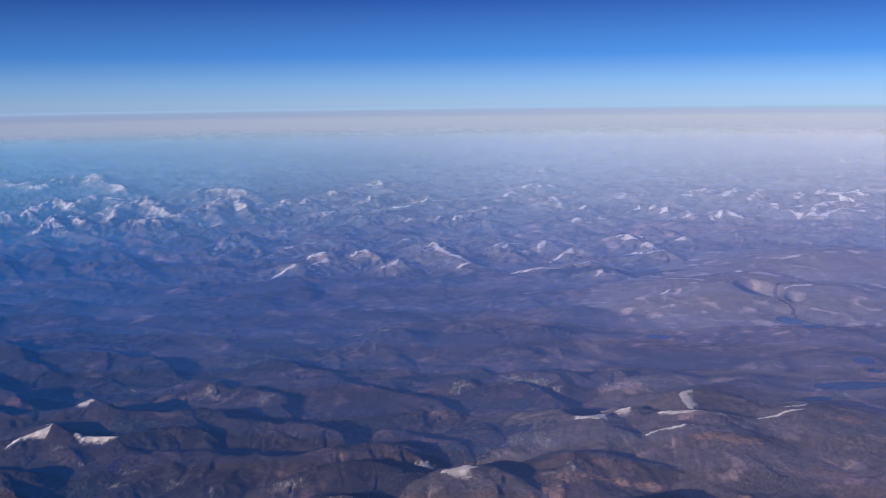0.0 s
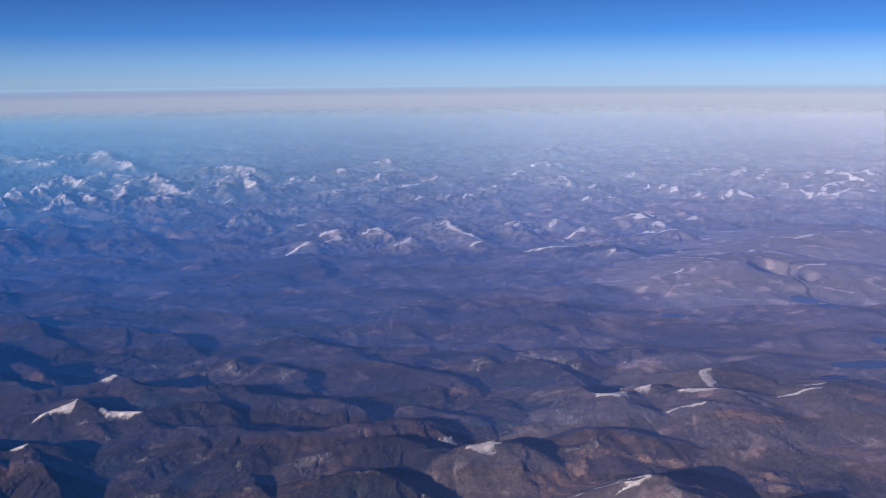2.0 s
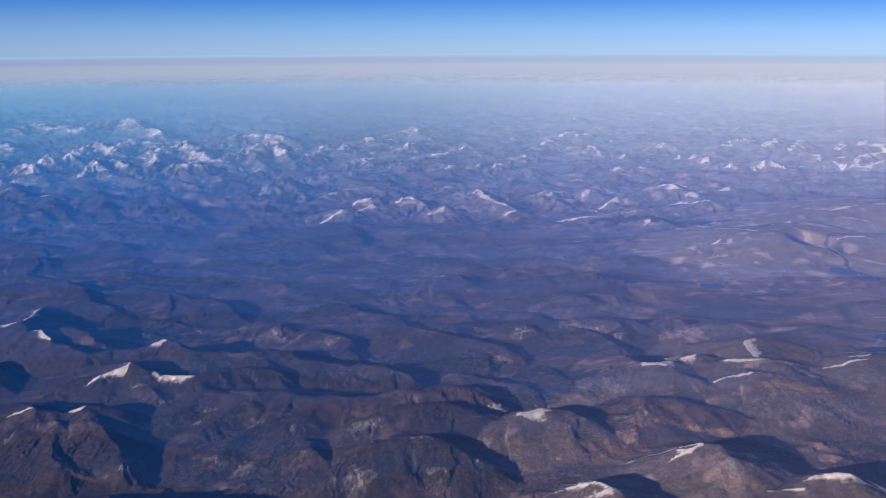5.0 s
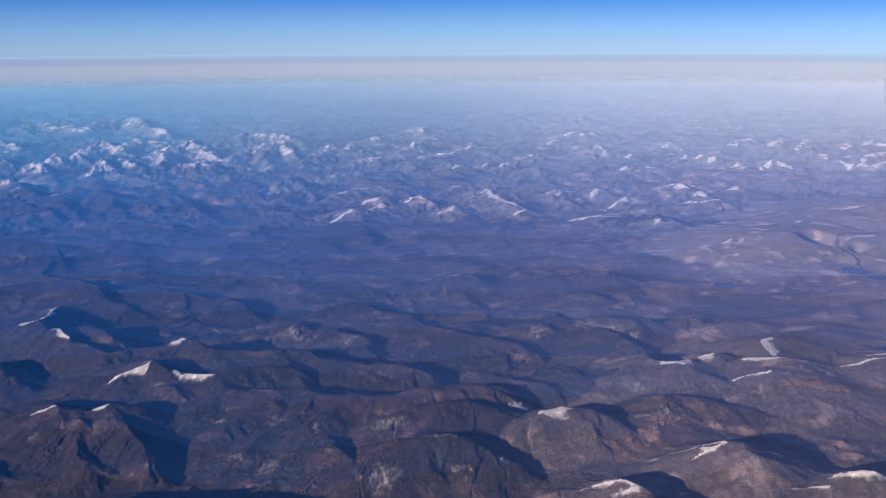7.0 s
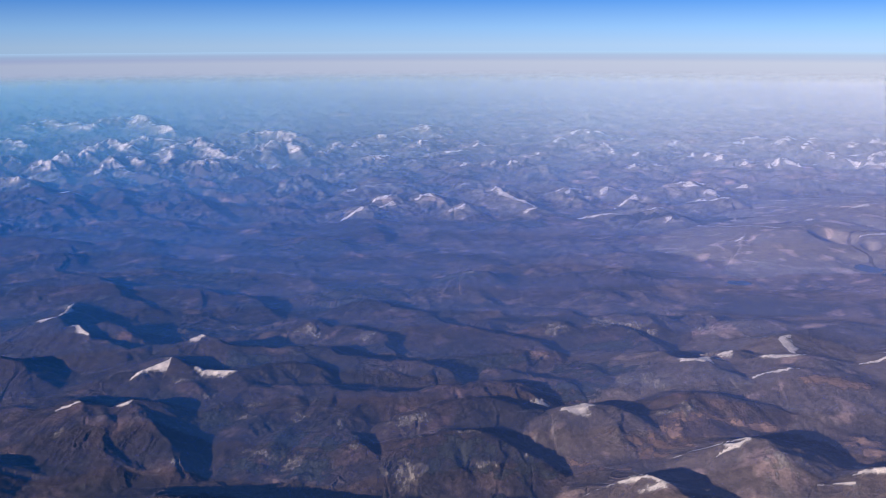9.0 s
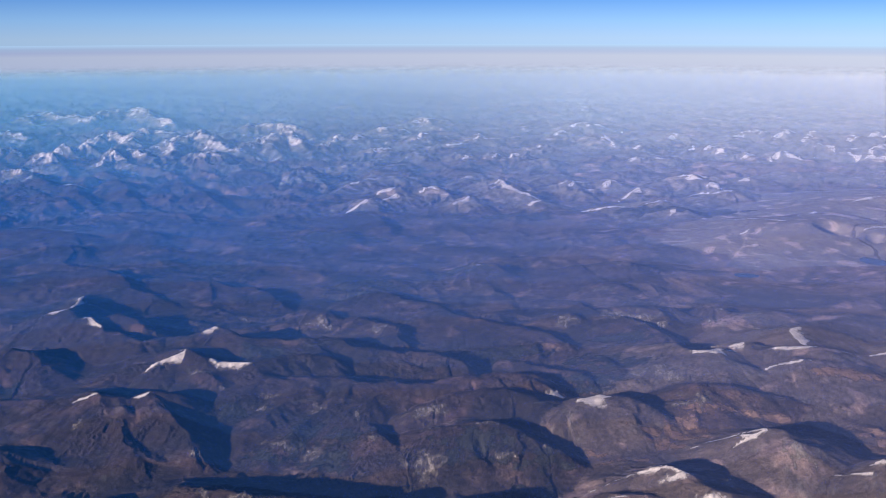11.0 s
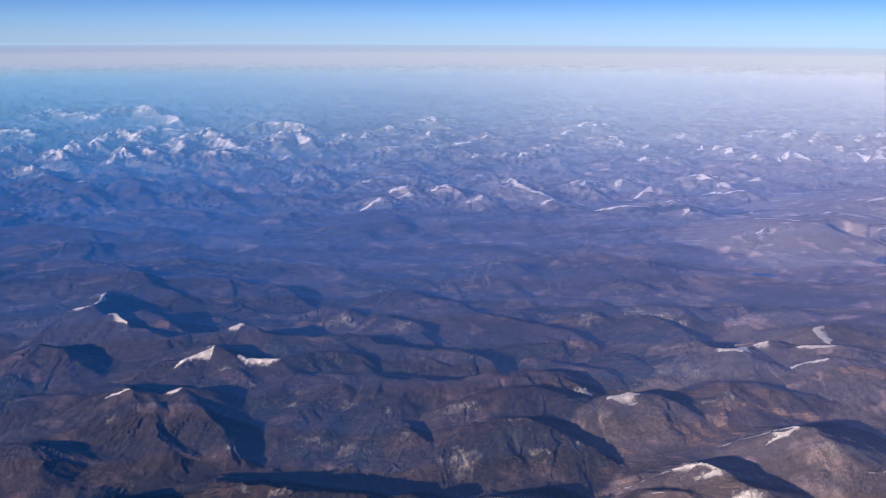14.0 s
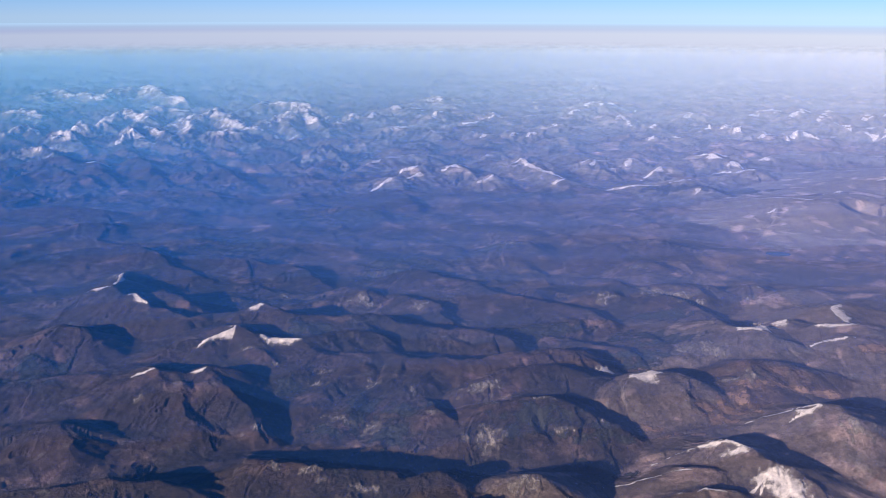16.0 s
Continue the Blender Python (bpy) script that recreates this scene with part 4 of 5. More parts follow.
CLEARINGS.append((31.8, 157.3, 7, 1.6, 0))
CLEARINGS.append((66.0, 158.6, 12, 2.4, 0))
CLEARINGS.append((50.4, 165.0, 12, 1.6, 0))
CLEARINGS.append((36.4, 156.1, 5, 1.2, 0))
CLEARINGS.append((22.7, 147.3, 5, 1.5, 0))
CLEARINGS.append((70.8, 156.2, 8, 2.5, 0))
CLEARINGS.append((72.7, 181.9, 9, 3, 0))
SNOWS.append((14.7, 173.8, 1.9, 1.4, 0))
WOODS.append((-36.3, 149.8, 5, 2.6, 0))
WOODS.append((-23.1, 155.6, 5, 3, 0))
WOODS.append((8.9, 145.2, 6, 3, 0))
WOODS.append((23.3, 183.2, 6, 4, 0))
WOODS.append((8.6, 204.5, 8, 3, 0))
WOODS.append((-25.2, 264.0, 14, 5, 0))
WOODS.append((-45.9, 324.9, 22, 9, 0))
WOODS.append((-44.8, 165.5, 4, 4, 0))
SNOWS.append((31.8, 126.2, 3, 2.6, 0))
SNOWS.append((32.4, 123.5, 3.4, 2.4, 0))
SNOWS.append((28.2, 134.0, 2.6, 1.2, 0))
OUTCROPS.append((-4.3, 123.8, 2, 2.4, 0))
OUTCROPS.append((-6.2, 123.1, 1.6, 2, 0))
LAKES.append((124.0, 289.7, 0.8, 3.5, 5.5, 8))
LAKES.append((128.3, 281.4, 0.8, 3.9, 2.2, 0))
LAKES.append((125.4, 320.9, 1.2, 3.5, 4.3, -25))
LAKES.append((132.9, 309.8, 1.2, 1.3, 1.8, -20))
LAKES.append((127.0, 245.2, 0.6, 2.6, 3.5, -15))
LAKES.append((125.7, 236.0, 0.6, 1.8, 1.9, -30))
LAKES.append((114.5, 224.1, 0.6, 9.2, 3.1, 3))
LAKES.append((102.8, 214.8, 0.6, 3.5, 1.3, 3))
LAKES.append((80.3, 272.8, 0.6, 3.5, 2.3, -8))

# One net of ways from under the aircraft: fine ahead, coarse behind.
fine_way = np.linspace(radians(-41), radians(35), 1040)
side_way = np.linspace(radians(35), radians(319), 72)[1:-1]
heading = np.concatenate([fine_way, side_way])
reach, d = [0.5, 10, 25, 40, 55, 68, 78, 86], 92.0
while d < 1500:
    reach.append(d)
    d += 0.44 * (d / 130) ** 1.12
while d < 4300:
    reach.append(d)
    d *= 1.03
reach = np.array(reach)
ROWS, COLS = len(reach), len(heading)
X = reach[:, None] * np.sin(heading)[None, :]
Y = reach[:, None] * np.cos(heading)[None, :]
DIST = np.repeat(reach[:, None], COLS, 1)

# rolling heath, rougher far off and in the massif
wx = X + 5 * fractal(X, Y, 40, 3, 11)
wy = Y + 5 * fractal(X, Y, 40, 3, 23)
near = step(290, 210, DIST)
far = step(330, 480, DIST)
massif = step(-20, -90, X + 0.12 * (Y - 400)) * step(330, 420, Y)
plateau = step(55, 90, X) * step(330, 250, Y) * step(150, 175, Y)
rough = (0.85 - 0.25 * near + 0.9 * far + 1.5 * massif) * (1 - 0.45 * plateau)
BASE = rough * (1.3 * crests(wx, wy, 34, 5, 31, 0.40) - 0.5)
BASE += far * (1.5 * crests(wx, wy, 85, 4, 47) + 1.6 * crests(wx + 0.5 * wy, wy, 22, 4, 49, 0.5) - 0.8) + 0.22 * fractal(X, Y, 9, 4, 53) * (0.5 + near)
BASE += 0.35 * (1 - plateau) * (crests(wx, wy, 13, 4, 67, 0.5) - 0.3)
BASE += 0.6 * fractal(X, Y, 120, 2, 61) + 0.15 * near
BASE *= step(2600, 1300, DIST)
BASE[reach < 86] = np.minimum(BASE[reach < 86], 1.0)

LAND, OWNER = BASE.copy(), np.full(BASE.shape, -1)
SNOWY = np.zeros(BASE.shape)
dice = random.Random(7)


def nearest(x, y, lines, grade):
    """For each place the crest line whose slope stands highest there: how far off it is, how far along, the crest's height there, and the
    signed distance across."""
    best, along = np.full(x.shape, 1e9), np.zeros(x.shape)
    tall, flank, score = np.zeros(x.shape), np.zeros(x.shape), np.full(x.shape, -1e9)
    for a, b, start in lines:
        e = (b[0] - a[0], b[1] - a[1])
        length = max(math.hypot(*e), 1e-3)
        t = np.clip(((x - a[0]) * e[0] + (y - a[1]) * e[1]) / length ** 2, 0, 1)
        dx, dy = x - a[0] - t * e[0], y - a[1] - t * e[1]
        gap, top = np.hypot(dx, dy), a[2] + t * (b[2] - a[2])
        higher = top - grade * gap > score
        score = np.where(higher, top - grade * gap, score)
        best = np.where(higher, gap, best)
        along = np.where(higher, start + t * length, along)
        tall = np.where(higher, top, tall)
        flank = np.where(higher, (e[0] * dy - e[1] * dx) / length, flank)
    return best, along, tall, flank


def spurs_of(points, grade):
    """Side ridges that fall from the crest to both sides, bent a little."""
    found = []
    for k in range(1, len(points) - 1):
        a, b, c = points[k - 1], points[k], points[k + 1]
        ex, ey = c[0] - a[0], c[1] - a[1]
        size = math.hypot(ex, ey)
        for way in (-1, 1):
            turn = dice.uniform(-0.6, 0.6)
            nx, ny = -ey / size * way, ex / size * way
            nx, ny = nx * math.cos(turn) - ny * math.sin(turn), nx * math.sin(turn) + ny * math.cos(turn)
            far_out = max(b[2], 1) / grade * dice.uniform(1.0, 1.5)
            bend = dice.uniform(-0.25, 0.25) * far_out
            mid = (b[0] + nx * far_out * 0.5 - ny * bend, b[1] + ny * far_out * 0.5 + nx * bend, b[2] * 0.62)
            end = (b[0] + nx * far_out, b[1] + ny * far_out, 0.0)
            top = (b[0], b[1], b[2] - 0.2)
            found += [(top, mid, 31.0 * k), (mid, end, 31.0 * k + far_out * 0.5)]
    return found


def union(a, b, soft):
    """The higher of two grounds, with a rounded foot between them."""
    return np.maximum(a, b) + np.clip(soft - np.abs(a - b), 0, None) ** 2 / (4 * soft)


for tone, points, grade, snow, crest, reach_down, number in RIDGES:
    p = np.array(points)
    away = math.hypot(*p[:, :2].mean(0))
    tops = p[:, 2].max()
    pad = (tops + 1.5) / min(grade) * 1.5
    inside = (X > p[:, 0].min() - pad) & (X < p[:, 0].max() + pad) & (Y > p[:, 1].min() - pad) & (Y < p[:, 1].max() + pad)
    x0, y0 = X[inside], Y[inside]
    size = np.clip(away / 190, 0.8, 2.6)
    x = x0 + size * (0.55 * fractal(x0, y0, 7 * size, 4, 71))
    y = y0 + size * (0.55 * fractal(x0, y0, 7 * size, 4, 83))
    run = np.concatenate([[0], np.cumsum(np.hypot(*np.diff(p[:, :2], axis=0).T))])
    best, along, tall, flank = nearest(x, y, [(points[k], points[k + 1], run[k]) for k in range(len(p) - 1)], sum(grade) / 2)
    rugged = {"crag": 1.0, "far": 0.9, "pale": 0.45}.get(tone, 0.25)
    ribs = crests(along / (5.0 * size) + 3 * number, flank / (22 * size), 1.0, 3, 97)
    round_off = crest * size
    fall = np.sqrt(best ** 2 + round_off ** 2) - round_off
    lee = step(-0.8, 0.8, flank / (best + 0.3))
    # slopes ease off towards the foot
    drop = fall * (grade[0] + (grade[1] - grade[0]) * lee) * (1.03 - 0.32 * rugged * ribs)
    deep = tall + 1.2
    rise = tall - np.where(drop < 0.55 * deep, drop, 0.55 * deep + 0.75 * (drop - 0.55 * deep))
    if rugged > 0.4:
        gap, s_along, s_tall, s_flank = nearest(x, y, spurs_of(points, grade[0]), grade[1])
        s_ribs = crests(s_along / (4 * size) + 7 * number, s_flank / (16 * size), 1.0, 2, 109)
        s_round = 0.4 * size
        s_drop = (np.sqrt(gap ** 2 + s_round ** 2) - s_round) * grade[1] * (1.05 - 0.2 * s_ribs)
        rise = union(rise, s_tall - s_drop, 0.3)
    rise = rise + (0.06 + 0.10 * rugged) * size * fractal(x0, y0, 3.2 * size, 4, 107)
    if tone in ("crag", "far"):
        # knife-edged side crests
        rise = rise + (0.75 if tone == "crag" else 0.35) * size * step(0.0, 0.6, rise / tops) * (crests(x0 + 0.4 * y0, y0 - 0.2 * x0, 9 * size, 4, 151, 0.5) - 0.35)
    old = LAND[inside]
    LAND[inside] = union(old, rise, 0.7)
    own = rise > old
    who = OWNER[inside]
    who[own] = number
    OWNER[inside] = who
    frac = along / run[-1]
    cover = np.zeros(x.shape)
    metres = reach_down * 15 * (away / 190) ** 2
    streaks = crests(along / (1.5 * size) + 5 * number, flank / (9 * size), 1.0, 3, 101)
    for s0, s1 in snow:
        edge = 0.6 * size / run[-1] * fractal(x0, y0, 3 * size, 3, 113)
        blur = min(0.6 * size / run[-1], 0.04)
        stretch = step(s0 - blur, s0 + blur, frac + edge) * step(s1 + blur, s1 - blur, frac + edge)
        taper = 0.25 + 0.75 * step(0, 0.45, np.minimum(frac - s0, s1 - frac) / (s1 - s0) + 0.5 * edge)
        if tone == "crag":
            down = (0.7 + 0.5 * fractal(x0, y0, 14, 4, 157, 0.6)) * 0.9 * tall / grade[0]
            depth = np.where(flank > 0, 1.5 * best, best)
            some = 0.6 * step(down, 0.25 * down, depth) * step(-0.1, 0.5, streaks + 0.3 * fractal(x0, y0, 5, 3, 163))
        elif tone == "far":
            down = (0.6 + 0.5 * fractal(x0, y0, 12, 4, 157, 0.6)) * 0.5 * tall / grade[0]
            some = step(down, 0.3 * down, -flank) * step(-0.8, 0.0, -flank) * step(-0.15, 0.4, streaks)
        else:
            down = metres * taper * (0.75 + 0.55 * fractal(x0, y0, 3.5 * size, 4, 127) + 0.15 * streaks)
            some = step(down, 0.1 * down, -flank) * step(-0.3 * size, 0.0, -flank) * step(0.15, 0.40, taper)
        cover = np.maximum(cover, stretch * some)
    s = SNOWY[inside]
    s[own] = cover[own]
    SNOWY[inside] = s


def patch_cover(patches, seed, ragged=0.75):
    """How far stony or bare ground covers the land, from rough ovals: centre, half sizes, turn."""
    cover = np.zeros(X.shape)
    for px, py, rx, ry, turn in patches:
        c, s = math.cos(radians(turn)), math.sin(radians(turn))
        big = max(rx, ry) * 1.8
        box = (np.abs(X - px) < big) & (np.abs(Y - py) < big)
        x, y = X[box] - px, Y[box] - py
        r = np.hypot((x * c + y * s) / rx, (y * c - x * s) / ry)
        r = r + ragged * fractal(X[box], Y[box], max(rx, ry) * 0.5, 5, seed, 0.65)
        cover[box] = np.maximum(cover[box], 0.72 * step(1.2, 0.2, r))
    return cover


STONY = patch_cover(OUTCROPS, 211)
BARE = patch_cover(CLEARINGS, 223)
WOODED = patch_cover(WOODS, 227)
# scattered snow on the nameless summits far off
HIGH = 0.5 * step(4.0, 7.0, LAND + 1.2 * fractal(X, Y, 14, 4, 131)) * step(360, 420, DIST) * step(1150, 900, DIST) * (OWNER < 0)
SNOWY = np.maximum(np.where(OWNER < 0, HIGH, SNOWY), 1.25 * patch_cover(SNOWS, 233, 0.4))
# running water has cut gullies down every slope, each with its own side gullies
def gullies(x, y, tx, ty, cell, seed):
    """Waves whose furrows run across (tx, ty), patched together from random cells: height and its change along (tx, ty)."""
    x, y = x / cell, y / cell
    i, j = np.floor(x), np.floor(y)
    u, v = x - i, y - j
    total, cut, along = 0, 0, 0
    for a in (-1, 0, 1):
        for c in (-1, 0, 1):
            t = lattice(i + a, j + c, seed)
            du, dv = u - a - 0.5 - 0.4 * np.cos(t), v - c - 0.5 - 0.4 * np.sin(t)
            w = np.exp(-2.2 * (du * du + dv * dv))
            phase = 2 * np.pi * 0.75 * (du * tx + dv * ty) + 3 * t
            total, cut, along = total + w, cut + w * np.cos(phase), along - w * np.sin(phase)
    return cut / total, along / total


cut_here = (DIST > 90) & (DIST < 1000) & (np.arange(COLS)[None, :] < len(fine_way))
HR, HT = np.gradient(LAND, reach, axis=0), np.gradient(LAND, heading, axis=1) / DIST
sin_h, cos_h = np.sin(heading)[None, :], np.cos(heading)[None, :]
gx, gy = (HR * sin_h + HT * cos_h)[cut_here], (HR * cos_h - HT * sin_h)[cut_here]
xs, ys, far_off = X[cut_here], Y[cut_here], DIST[cut_here]
steep = step(0.03, 0.32, np.hypot(gx, gy))
sx, sy = gx.copy(), gy.copy()
# soft heath hills are cut least, bare crags most
cuts = {"heath": 0.42, "tundra": 0.30, "plateau": 0.3, "pale": 0.6, "far": 0.9, "crag": 0.85}
soft_rock = [cuts[r[0]] for r in RIDGES] + [0.40]
steep = steep * np.array(soft_rock)[OWNER[cut_here]]
carved, cell, deep = np.zeros(xs.shape), 18.0, 0.092
for octave in range(5):
    size = np.hypot(sx, sy) + 1e-6
    tx, ty = -sy / size, sx / size
    shape, lean = gullies(xs, ys, tx, ty, cell, 307 + octave)
    fade = step(0.55, 0.25, 0.44 * (far_off / 130) ** 1.12 / cell)
    if not octave:
        fade = fade * step(330, 420, far_off)        # the largest only in the high mountains
    carved += cell * deep * steep * fade * shape
    # the next, smaller gullies fall into these
    sx, sy = sx + 0.45 * fade * steep * lean * tx, sy + 0.45 * fade * steep * lean * ty
    cell, deep = cell * 0.5, deep * 0.92
LAND[cut_here] += carved
# lakes lie in shallow basins of their own
for lx, ly, lz, half_long, half_wide, turn in LAKES:
    c, s = math.cos(radians(turn)), math.sin(radians(turn))
    dx, dy = X - lx, Y - ly
    r = np.hypot((dx * c + dy * s) / half_long, (dy * c - dx * s) / half_wide)
    shore = step(2.6, 1.25, r)
    LAND = LAND * (1 - shore) + (lz + 0.06) * shore - 0.5 * step(1.12, 0.75, r)
CURVE = -(X ** 2 + Y ** 2) / (2 * EARTH)
Z = LAND + CURVE

# ---- ground, mountains and their snow ----
index = np.arange(ROWS * COLS).reshape(ROWS, COLS)
right = np.roll(index, -1, axis=1)
QUADS = np.stack([index[:-1], right[:-1], right[1:], index[1:]], -1).reshape(-1, 4)
VERTS = np.stack([X, Y, Z], -1).reshape(-1, 3)
dr = np.gradient(VERTS.reshape(ROWS, COLS, 3), axis=0)
dc = np.roll(VERTS.reshape(ROWS, COLS, 3), -1, 1) - np.roll(VERTS.reshape(ROWS, COLS, 3), 1, 1)
NORMALS = np.cross(dc, dr).reshape(-1, 3)
NORMALS /= np.linalg.norm(NORMALS, axis=1)[:, None] + 1e-12
NORMALS *= np.sign(NORMALS[:, 2:3] + 1e-9)


def sheet(name, verts, quads, normals, material, centre=(0, 0, 0), cover=None):
    """One mesh out of some faces of the net, with the net's own normals, so that no seam shows."""
    used, local = np.unique(quads, return_inverse=True)
    mesh = bpy.data.meshes.new(name)
    pts = verts[used] - np.array(centre)
    mesh.vertices.add(len(used))
    mesh.vertices.foreach_set("co", pts.ravel())
    mesh.loops.add(quads.size)
    mesh.loops.foreach_set("vertex_index", local.ravel().astype(np.int32))
    mesh.polygons.add(len(quads))
    mesh.polygons.foreach_set("loop_start", np.arange(0, quads.size, 4, dtype=np.int32))
    mesh.polygons.foreach_set("use_smooth", np.ones(len(quads), dtype=bool))
    mesh.update(calc_edges=True)
    mesh.validate()
    mesh.normals_split_custom_set_from_vertices(normals[used])
    if cover is not None:
        mesh.attributes.new("cover", "FLOAT", "POINT").data.foreach_set("value", cover[used].astype(np.float32))
    mesh.materials.append(material)
    ob = new(name, mesh)
    ob.location = centre
    return ob


def pieces(mask):
    """The connected pieces of a set of faces, largest first."""
    grid = mask.reshape(ROWS - 1, COLS)
    rows, cols = np.where(grid.any(1))[0], np.where(grid.any(0))[0]
    if not len(rows):
        return []
    r0, r1, c0, c1 = rows[0], rows[-1] + 1, cols[0], cols[-1] + 1
    part = grid[r0:r1, c0:c1]
    mark = np.where(part, np.arange(part.size).reshape(part.shape) + 1, 0)
    while True:
        last = mark.copy()
        for axis in (0, 1):
            for way in (1, -1):
                # sweep the highest mark along the rows and columns
                m = np.flip(mark, axis) if way < 0 else mark
                m = np.moveaxis(m, axis, 0)
                for k in range(1, len(m)):
                    m[k] = np.where(m[k] > 0, np.maximum(m[k], m[k - 1]), 0)
        if (mark == last).all():
            break
    found = []
    names, counts = np.unique(mark[mark > 0], return_counts=True)
    for k in np.argsort(-counts):
        whole = np.zeros_like(grid)
        whole[r0:r1, c0:c1] = mark == names[k]
        found.append(whole.ravel())
    return found


owner_face = OWNER.reshape(-1)[QUADS]
face_owner = np.where((owner_face == owner_face[:, :1]).all(1), owner_face[:, 0], -1)
for number in range(len(RIDGES)):
    for small in pieces(face_owner == number)[1:]:
        face_owner[small] = -1
held = np.ones(ROWS * COLS, bool)                        # corners wholly inside a mountain
held[QUADS[face_owner < 0].ravel()] = False
low = VERTS.copy()
low[held, 2] = np.minimum(low[held, 2] - 0.6, (BASE + CURVE).reshape(-1)[held])
ground = tagged(sheet("ground", low, QUADS, NORMALS, GROUND),
                "brown heath valleys and low rolling hills", "ground", kind="structure")


def cover_parts(name, parent, mine, field, material, label, lift, least=14, most=12):
    """Patches that lie on a mountain or on the ground: each connected piece is a part of its own."""
    values = field.reshape(-1)
    count = 0
    for piece in pieces(mine & (values[QUADS].mean(1) > 0.06)):
        if piece.sum() < least or count >= most:
            break
        ob = sheet(name, VERTS + np.array([0, 0, lift]), QUADS[piece], NORMALS, material, tuple(parent.location), values)
        ob.parent = parent
        ob.matrix_parent_inverse = Matrix.Translation(parent.location).inverted()
        ob["label"] = label
        count += 1
    return count


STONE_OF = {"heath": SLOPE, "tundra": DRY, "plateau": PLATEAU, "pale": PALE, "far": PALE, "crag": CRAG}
WORDS = {"heath": "brown heath-covered mountain", "tundra": "rounded pale brown tundra hill", "plateau": "broad dry plateau mountain",
         "pale": "small pale brown peak", "far": "hazy far-off mountain", "crag": "grey craggy mountain"}
for number, (tone, points, grade, snow, crest, reach_down, first) in enumerate(RIDGES):
    mine = face_owner == number
    if first != number or mine.sum() < 20:
        continue
    top = max(points, key=lambda q: q[2])
    centre = (top[0], top[1], -(top[0] ** 2 + top[1] ** 2) / (2 * EARTH))
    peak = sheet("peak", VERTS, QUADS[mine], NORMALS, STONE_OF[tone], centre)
    white = cover_parts("snow_patch", peak, mine, SNOWY, SNOW, "old wind-blown snow", 0.05)
    stony = cover_parts("rock_outcrop", peak, mine & ~(SNOWY.reshape(-1)[QUADS].mean(1) > 0.06), STONY, ROCK, "pale bare granite", 0.04)
    cover_parts("bare_soil", peak, mine, BARE, CLAY, "rust-brown bare soil", 0.03)
    cover_parts("woodland", peak, mine, WOODED, WOOD, "dark conifer woodland", 0.035)
    words = WORDS[tone] + (" with old snow below its crest" if white else " with pale rock outcrops on its slopes" if stony else " with bare rounded slopes")
    tagged(peak, words, "mountain peak", "snowy peaks" if white else "bare peaks")

free = face_owner < 0
cover_parts("rock_outcrop", ground, free, STONY, ROCK, "pale bare granite", 0.04, most=40)
cover_parts("bare_soil", ground, free, BARE, CLAY, "rust-brown bare soil", 0.03, most=40)
cover_parts("woodland", ground, free, WOODED, WOOD, "dark conifer woodland", 0.035, most=40)
far_snow = sheet("snow_field", VERTS + np.array([0, 0, 0.08]), QUADS[free & (SNOWY.reshape(-1)[QUADS].mean(1) > 0.06)], NORMALS, SNOW, (0, 0, 0), SNOWY.reshape(-1))
far_snow.parent = ground
tagged(far_snow, "scattered snow on far summits", kind="stuff")


# ---- air: haze painted on sheets ----
def haze_material(name, depth, tint):
    """A tinted sheet in place of hazy air: it lets most light through and scatters a little, less the higher it stands.
    """
    m = bpy.data.materials.new(name)
    m.use_nodes = True
    n, l = m.node_tree.nodes, m.node_tree.links
    n.remove(n["Principled BSDF"])
    geo, split = n.new("ShaderNodeNewGeometry"), n.new("ShaderNodeSeparateXYZ")
    l.new(geo.outputs["Position"], split.inputs[0])

    def calc(op, a, b=None):
        k = n.new("ShaderNodeMath")
        k.operation = op
        for socket, value in zip(k.inputs, (a, b)):
            if value is None:
                continue
            if isinstance(value, (int, float)):
                socket.default_value = value
            else:
                l.new(value, socket)
        return k.outputs[0]

    # height over the curved earth
    far2 = calc("ADD", calc("MULTIPLY", split.outputs[0], split.outputs[0]), calc("MULTIPLY", split.outputs[1], split.outputs[1]))
    high = calc("MAXIMUM", calc("ADD", split.outputs[2], calc("DIVIDE", far2, 2 * EARTH)), 0.0)
    thin = calc("POWER", math.e, calc("DIVIDE", high, -HAZE_HIGH))
    # it ends softly at the horizon
    far1 = calc("SQRT", far2)
    top = calc("SUBTRACT", calc("SUBTRACT", HEIGHT, calc("MULTIPLY", far1, 0.0360)), split.outputs[2])
    edge = calc("DIVIDE", top, calc("MULTIPLY", far1, 0.0125))
    edge.node.use_clamp = True
    thin = calc("MULTIPLY", thin, calc("MULTIPLY", edge, edge))
    veil = calc("SUBTRACT", 1.0, calc("POWER", math.e, calc("MULTIPLY", thin, -depth)))
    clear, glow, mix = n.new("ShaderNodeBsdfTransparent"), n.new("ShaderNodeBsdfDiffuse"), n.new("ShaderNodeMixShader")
    # haze brightness painted in: the tint turns lighter and warmer towards the east
    eastness = calc("MULTIPLY_ADD", calc("DIVIDE", split.outputs[0], far1), 1.25)
    eastness.node.inputs[2].default_value = 0.5
    eastness.node.use_clamp = True
    l.new(blend(n, l, eastness, tint[0], tint[1]), glow.inputs["Color"])
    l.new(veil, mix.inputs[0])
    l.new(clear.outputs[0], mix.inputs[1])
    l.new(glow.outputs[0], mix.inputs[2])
    l.new(mix.outputs[0], n["Material Output"].inputs[0])
    return m


HAZE_HIGH = 32.0
AIR = 0.00225            # optical depth for each metre of air near the ground


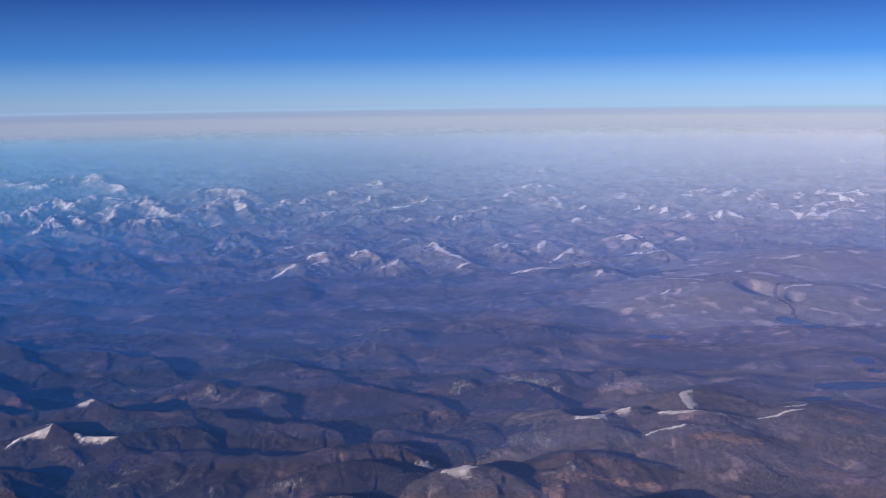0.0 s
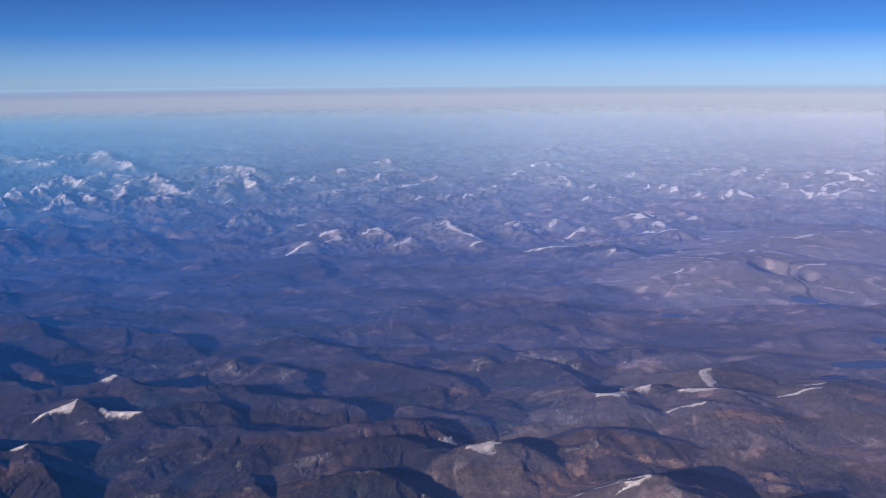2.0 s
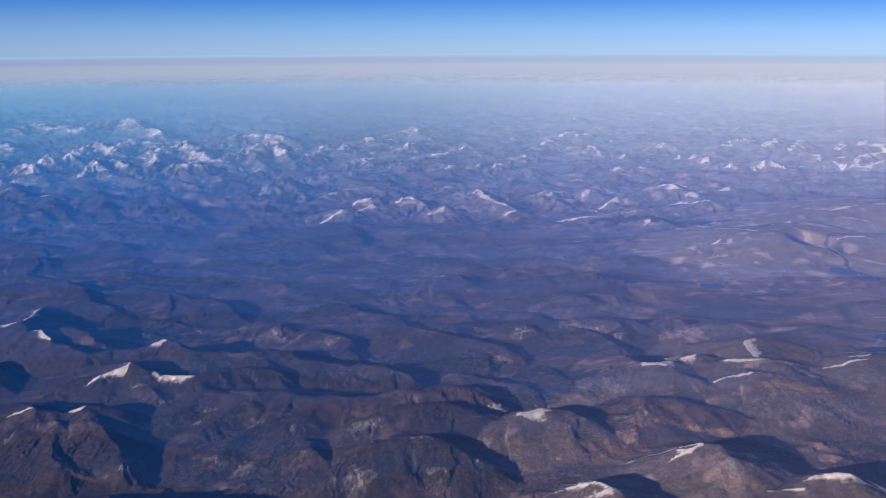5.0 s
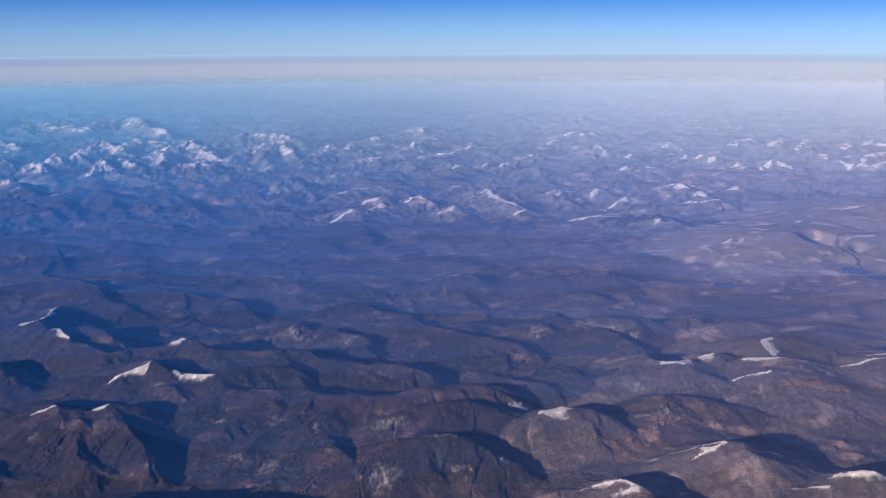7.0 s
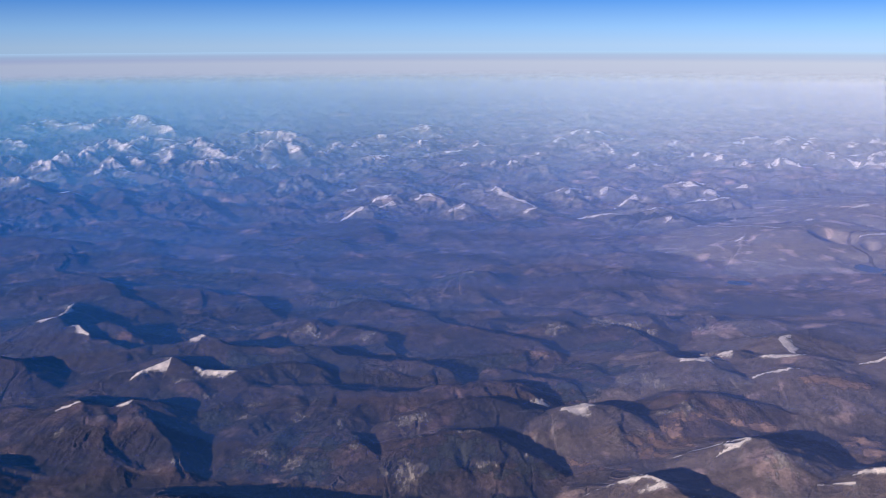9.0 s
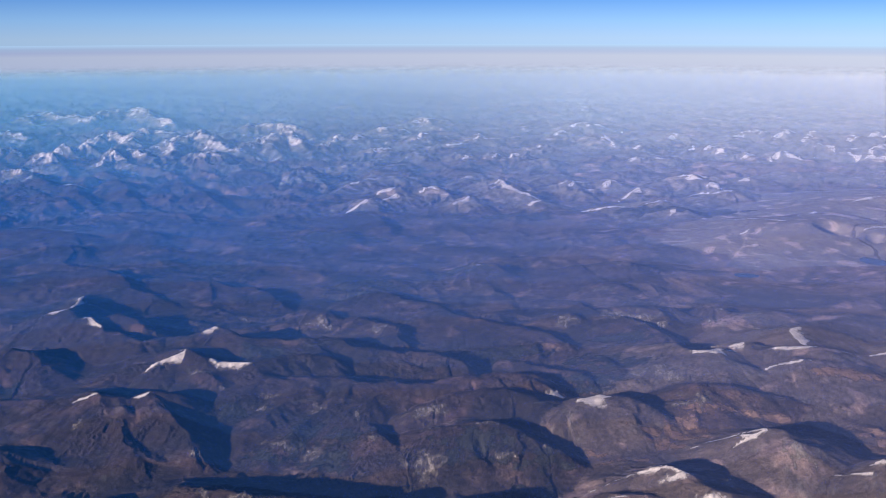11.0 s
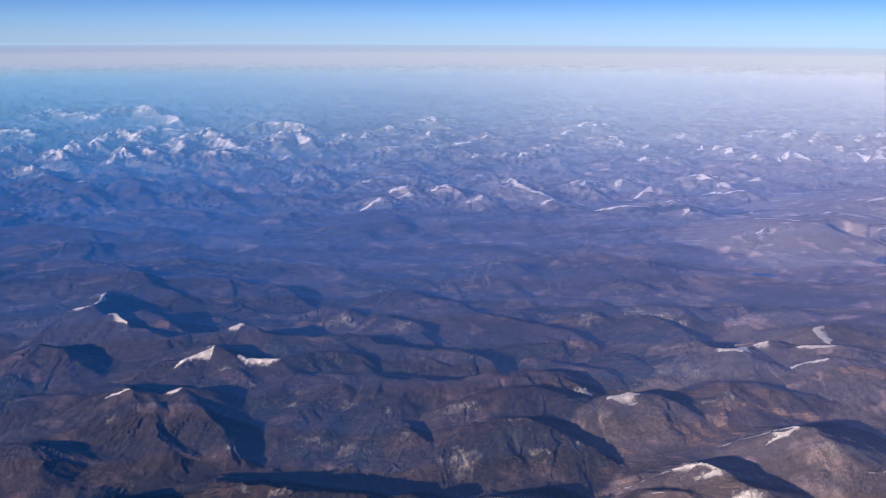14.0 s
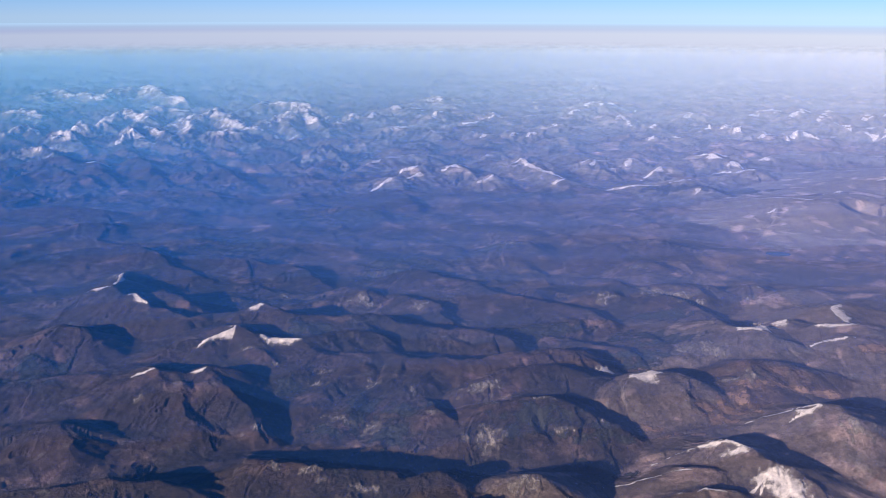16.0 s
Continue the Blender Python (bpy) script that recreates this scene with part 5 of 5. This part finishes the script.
def haze_veil(number, distance, thickness):
    """An added haze curtain across the view, softly waved, from under the ground to far above it."""
    # haze colour painted into each sheet, deep blue near and greyer far off
    blue, east_tint = (0.03, 0.23, 0.90), (0.19, 0.32, 0.92)
    for start, end, more, more_east in ((250, 600, (0.13, 0.385, 0.64), (0.43, 0.55, 0.71)), (600, 1500, (0.18, 0.29, 0.38), (0.31, 0.355, 0.405))):
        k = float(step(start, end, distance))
        blue, east_tint = (tuple(a + (b - a) * k for a, b in zip(p, q)) for p, q in ((blue, more), (east_tint, more_east)))
    m = haze_material("haze", AIR * thickness * (0.76 + 0.28 * float(step(140, 320, distance))), (blue, east_tint))
    half = distance * 1.0 + 60
    verts, faces, count = [], [], 60
    for k in range(count + 1):
        x = -half + 2 * half * k / count
        y = math.sqrt(max(distance ** 2 - (0.55 * x) ** 2, 0)) + thickness * 0.6 * noise.noise(Vector((x / distance * 4, number * 3.7, 0)))
        sag = -(x * x + y * y) / (2 * EARTH)
        verts += [(x, y, sag - 12), (x, y, HEIGHT - 0.0350 * math.hypot(x, y))]
        if k:
            faces.append((2 * k - 2, 2 * k, 2 * k + 1, 2 * k - 1))
    mesh = bpy.data.meshes.new("haze")
    mesh.from_pydata(verts, [], faces)
    mesh.polygons.foreach_set("use_smooth", [True] * len(faces))
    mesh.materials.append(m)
    return tagged(new("haze", mesh), "tinted sheet that stands in for blue haze over the valleys", "haze", "veils of haze", "structure")


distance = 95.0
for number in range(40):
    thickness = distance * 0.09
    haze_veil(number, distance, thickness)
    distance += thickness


def far_backdrop():
    """A glowing backdrop painted with the pale haze band beyond the horizon, too far off to shift."""
    m = bpy.data.materials.new("far_haze")
    m.use_nodes = True
    n, l = m.node_tree.nodes, m.node_tree.links
    n.remove(n["Principled BSDF"])
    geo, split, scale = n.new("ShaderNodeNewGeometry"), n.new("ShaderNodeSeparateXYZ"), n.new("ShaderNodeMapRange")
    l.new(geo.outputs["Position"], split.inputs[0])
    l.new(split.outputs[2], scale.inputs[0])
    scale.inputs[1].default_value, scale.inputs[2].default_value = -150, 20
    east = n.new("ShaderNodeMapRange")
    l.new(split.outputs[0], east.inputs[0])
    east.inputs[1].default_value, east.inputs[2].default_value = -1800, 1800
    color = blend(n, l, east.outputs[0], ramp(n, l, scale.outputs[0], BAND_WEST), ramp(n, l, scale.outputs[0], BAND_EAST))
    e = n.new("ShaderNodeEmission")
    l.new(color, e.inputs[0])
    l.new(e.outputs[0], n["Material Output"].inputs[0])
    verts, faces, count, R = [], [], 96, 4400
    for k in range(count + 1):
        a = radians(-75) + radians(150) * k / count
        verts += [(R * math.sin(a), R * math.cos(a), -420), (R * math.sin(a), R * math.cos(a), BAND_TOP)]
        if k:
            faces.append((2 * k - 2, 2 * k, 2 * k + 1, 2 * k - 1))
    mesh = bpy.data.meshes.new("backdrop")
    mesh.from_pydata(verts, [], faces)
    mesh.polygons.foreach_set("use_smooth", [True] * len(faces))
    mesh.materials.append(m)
    return tagged(new("backdrop", mesh), "glowing backdrop painted as the pale lavender haze band", "backdrop", kind="structure")


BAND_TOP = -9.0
# glow of the lit haze by height, painted brighter in the east
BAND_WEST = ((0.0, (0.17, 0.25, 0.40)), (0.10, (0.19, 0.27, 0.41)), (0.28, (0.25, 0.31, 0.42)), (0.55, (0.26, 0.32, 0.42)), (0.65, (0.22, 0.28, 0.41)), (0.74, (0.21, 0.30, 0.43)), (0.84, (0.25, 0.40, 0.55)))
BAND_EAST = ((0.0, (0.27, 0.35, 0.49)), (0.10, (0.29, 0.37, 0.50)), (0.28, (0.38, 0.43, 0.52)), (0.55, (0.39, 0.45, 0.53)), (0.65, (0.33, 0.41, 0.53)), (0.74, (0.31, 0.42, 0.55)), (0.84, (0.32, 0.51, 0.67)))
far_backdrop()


# ---- lakes ----
def lake(x, y, z, half_long, half_wide, turn):
    bm = bmesh.new()
    ring = []
    for k in range(48):
        a = k / 48 * math.tau
        r = 1 + 0.28 * noise.noise(Vector((math.cos(a) * 1.3 + x, math.sin(a) * 1.3 + y, 0))) + 0.10 * noise.noise(Vector((math.cos(a) * 4 + x, math.sin(a) * 4 + y, 3)))
        u, v = math.cos(a) * half_long * r, math.sin(a) * half_wide * r
        c, s = math.cos(radians(turn)), math.sin(radians(turn))
        ring.append(bm.verts.new((u * c - v * s, u * s + v * c, 0)))
    bm.faces.new(ring)
    base = bmesh.ops.extrude_face_region(bm, geom=bm.faces[:])
    bmesh.ops.translate(bm, vec=(0, 0, -0.25), verts=[g for g in base["geom"] if isinstance(g, bmesh.types.BMVert)])
    bmesh.ops.recalc_face_normals(bm, faces=bm.faces)
    mesh = bpy.data.meshes.new("lake")
    bm.to_mesh(mesh)
    bm.free()
    mesh.materials.append(WATER)
    ob = new("lake", mesh)
    ob.location = (x, y, z - (x * x + y * y) / (2 * EARTH))
    return tagged(ob, "dark blue still lake on the brown plateau", "lake", "plateau lakes", "structure")


for place in LAKES:
    lake(*place)
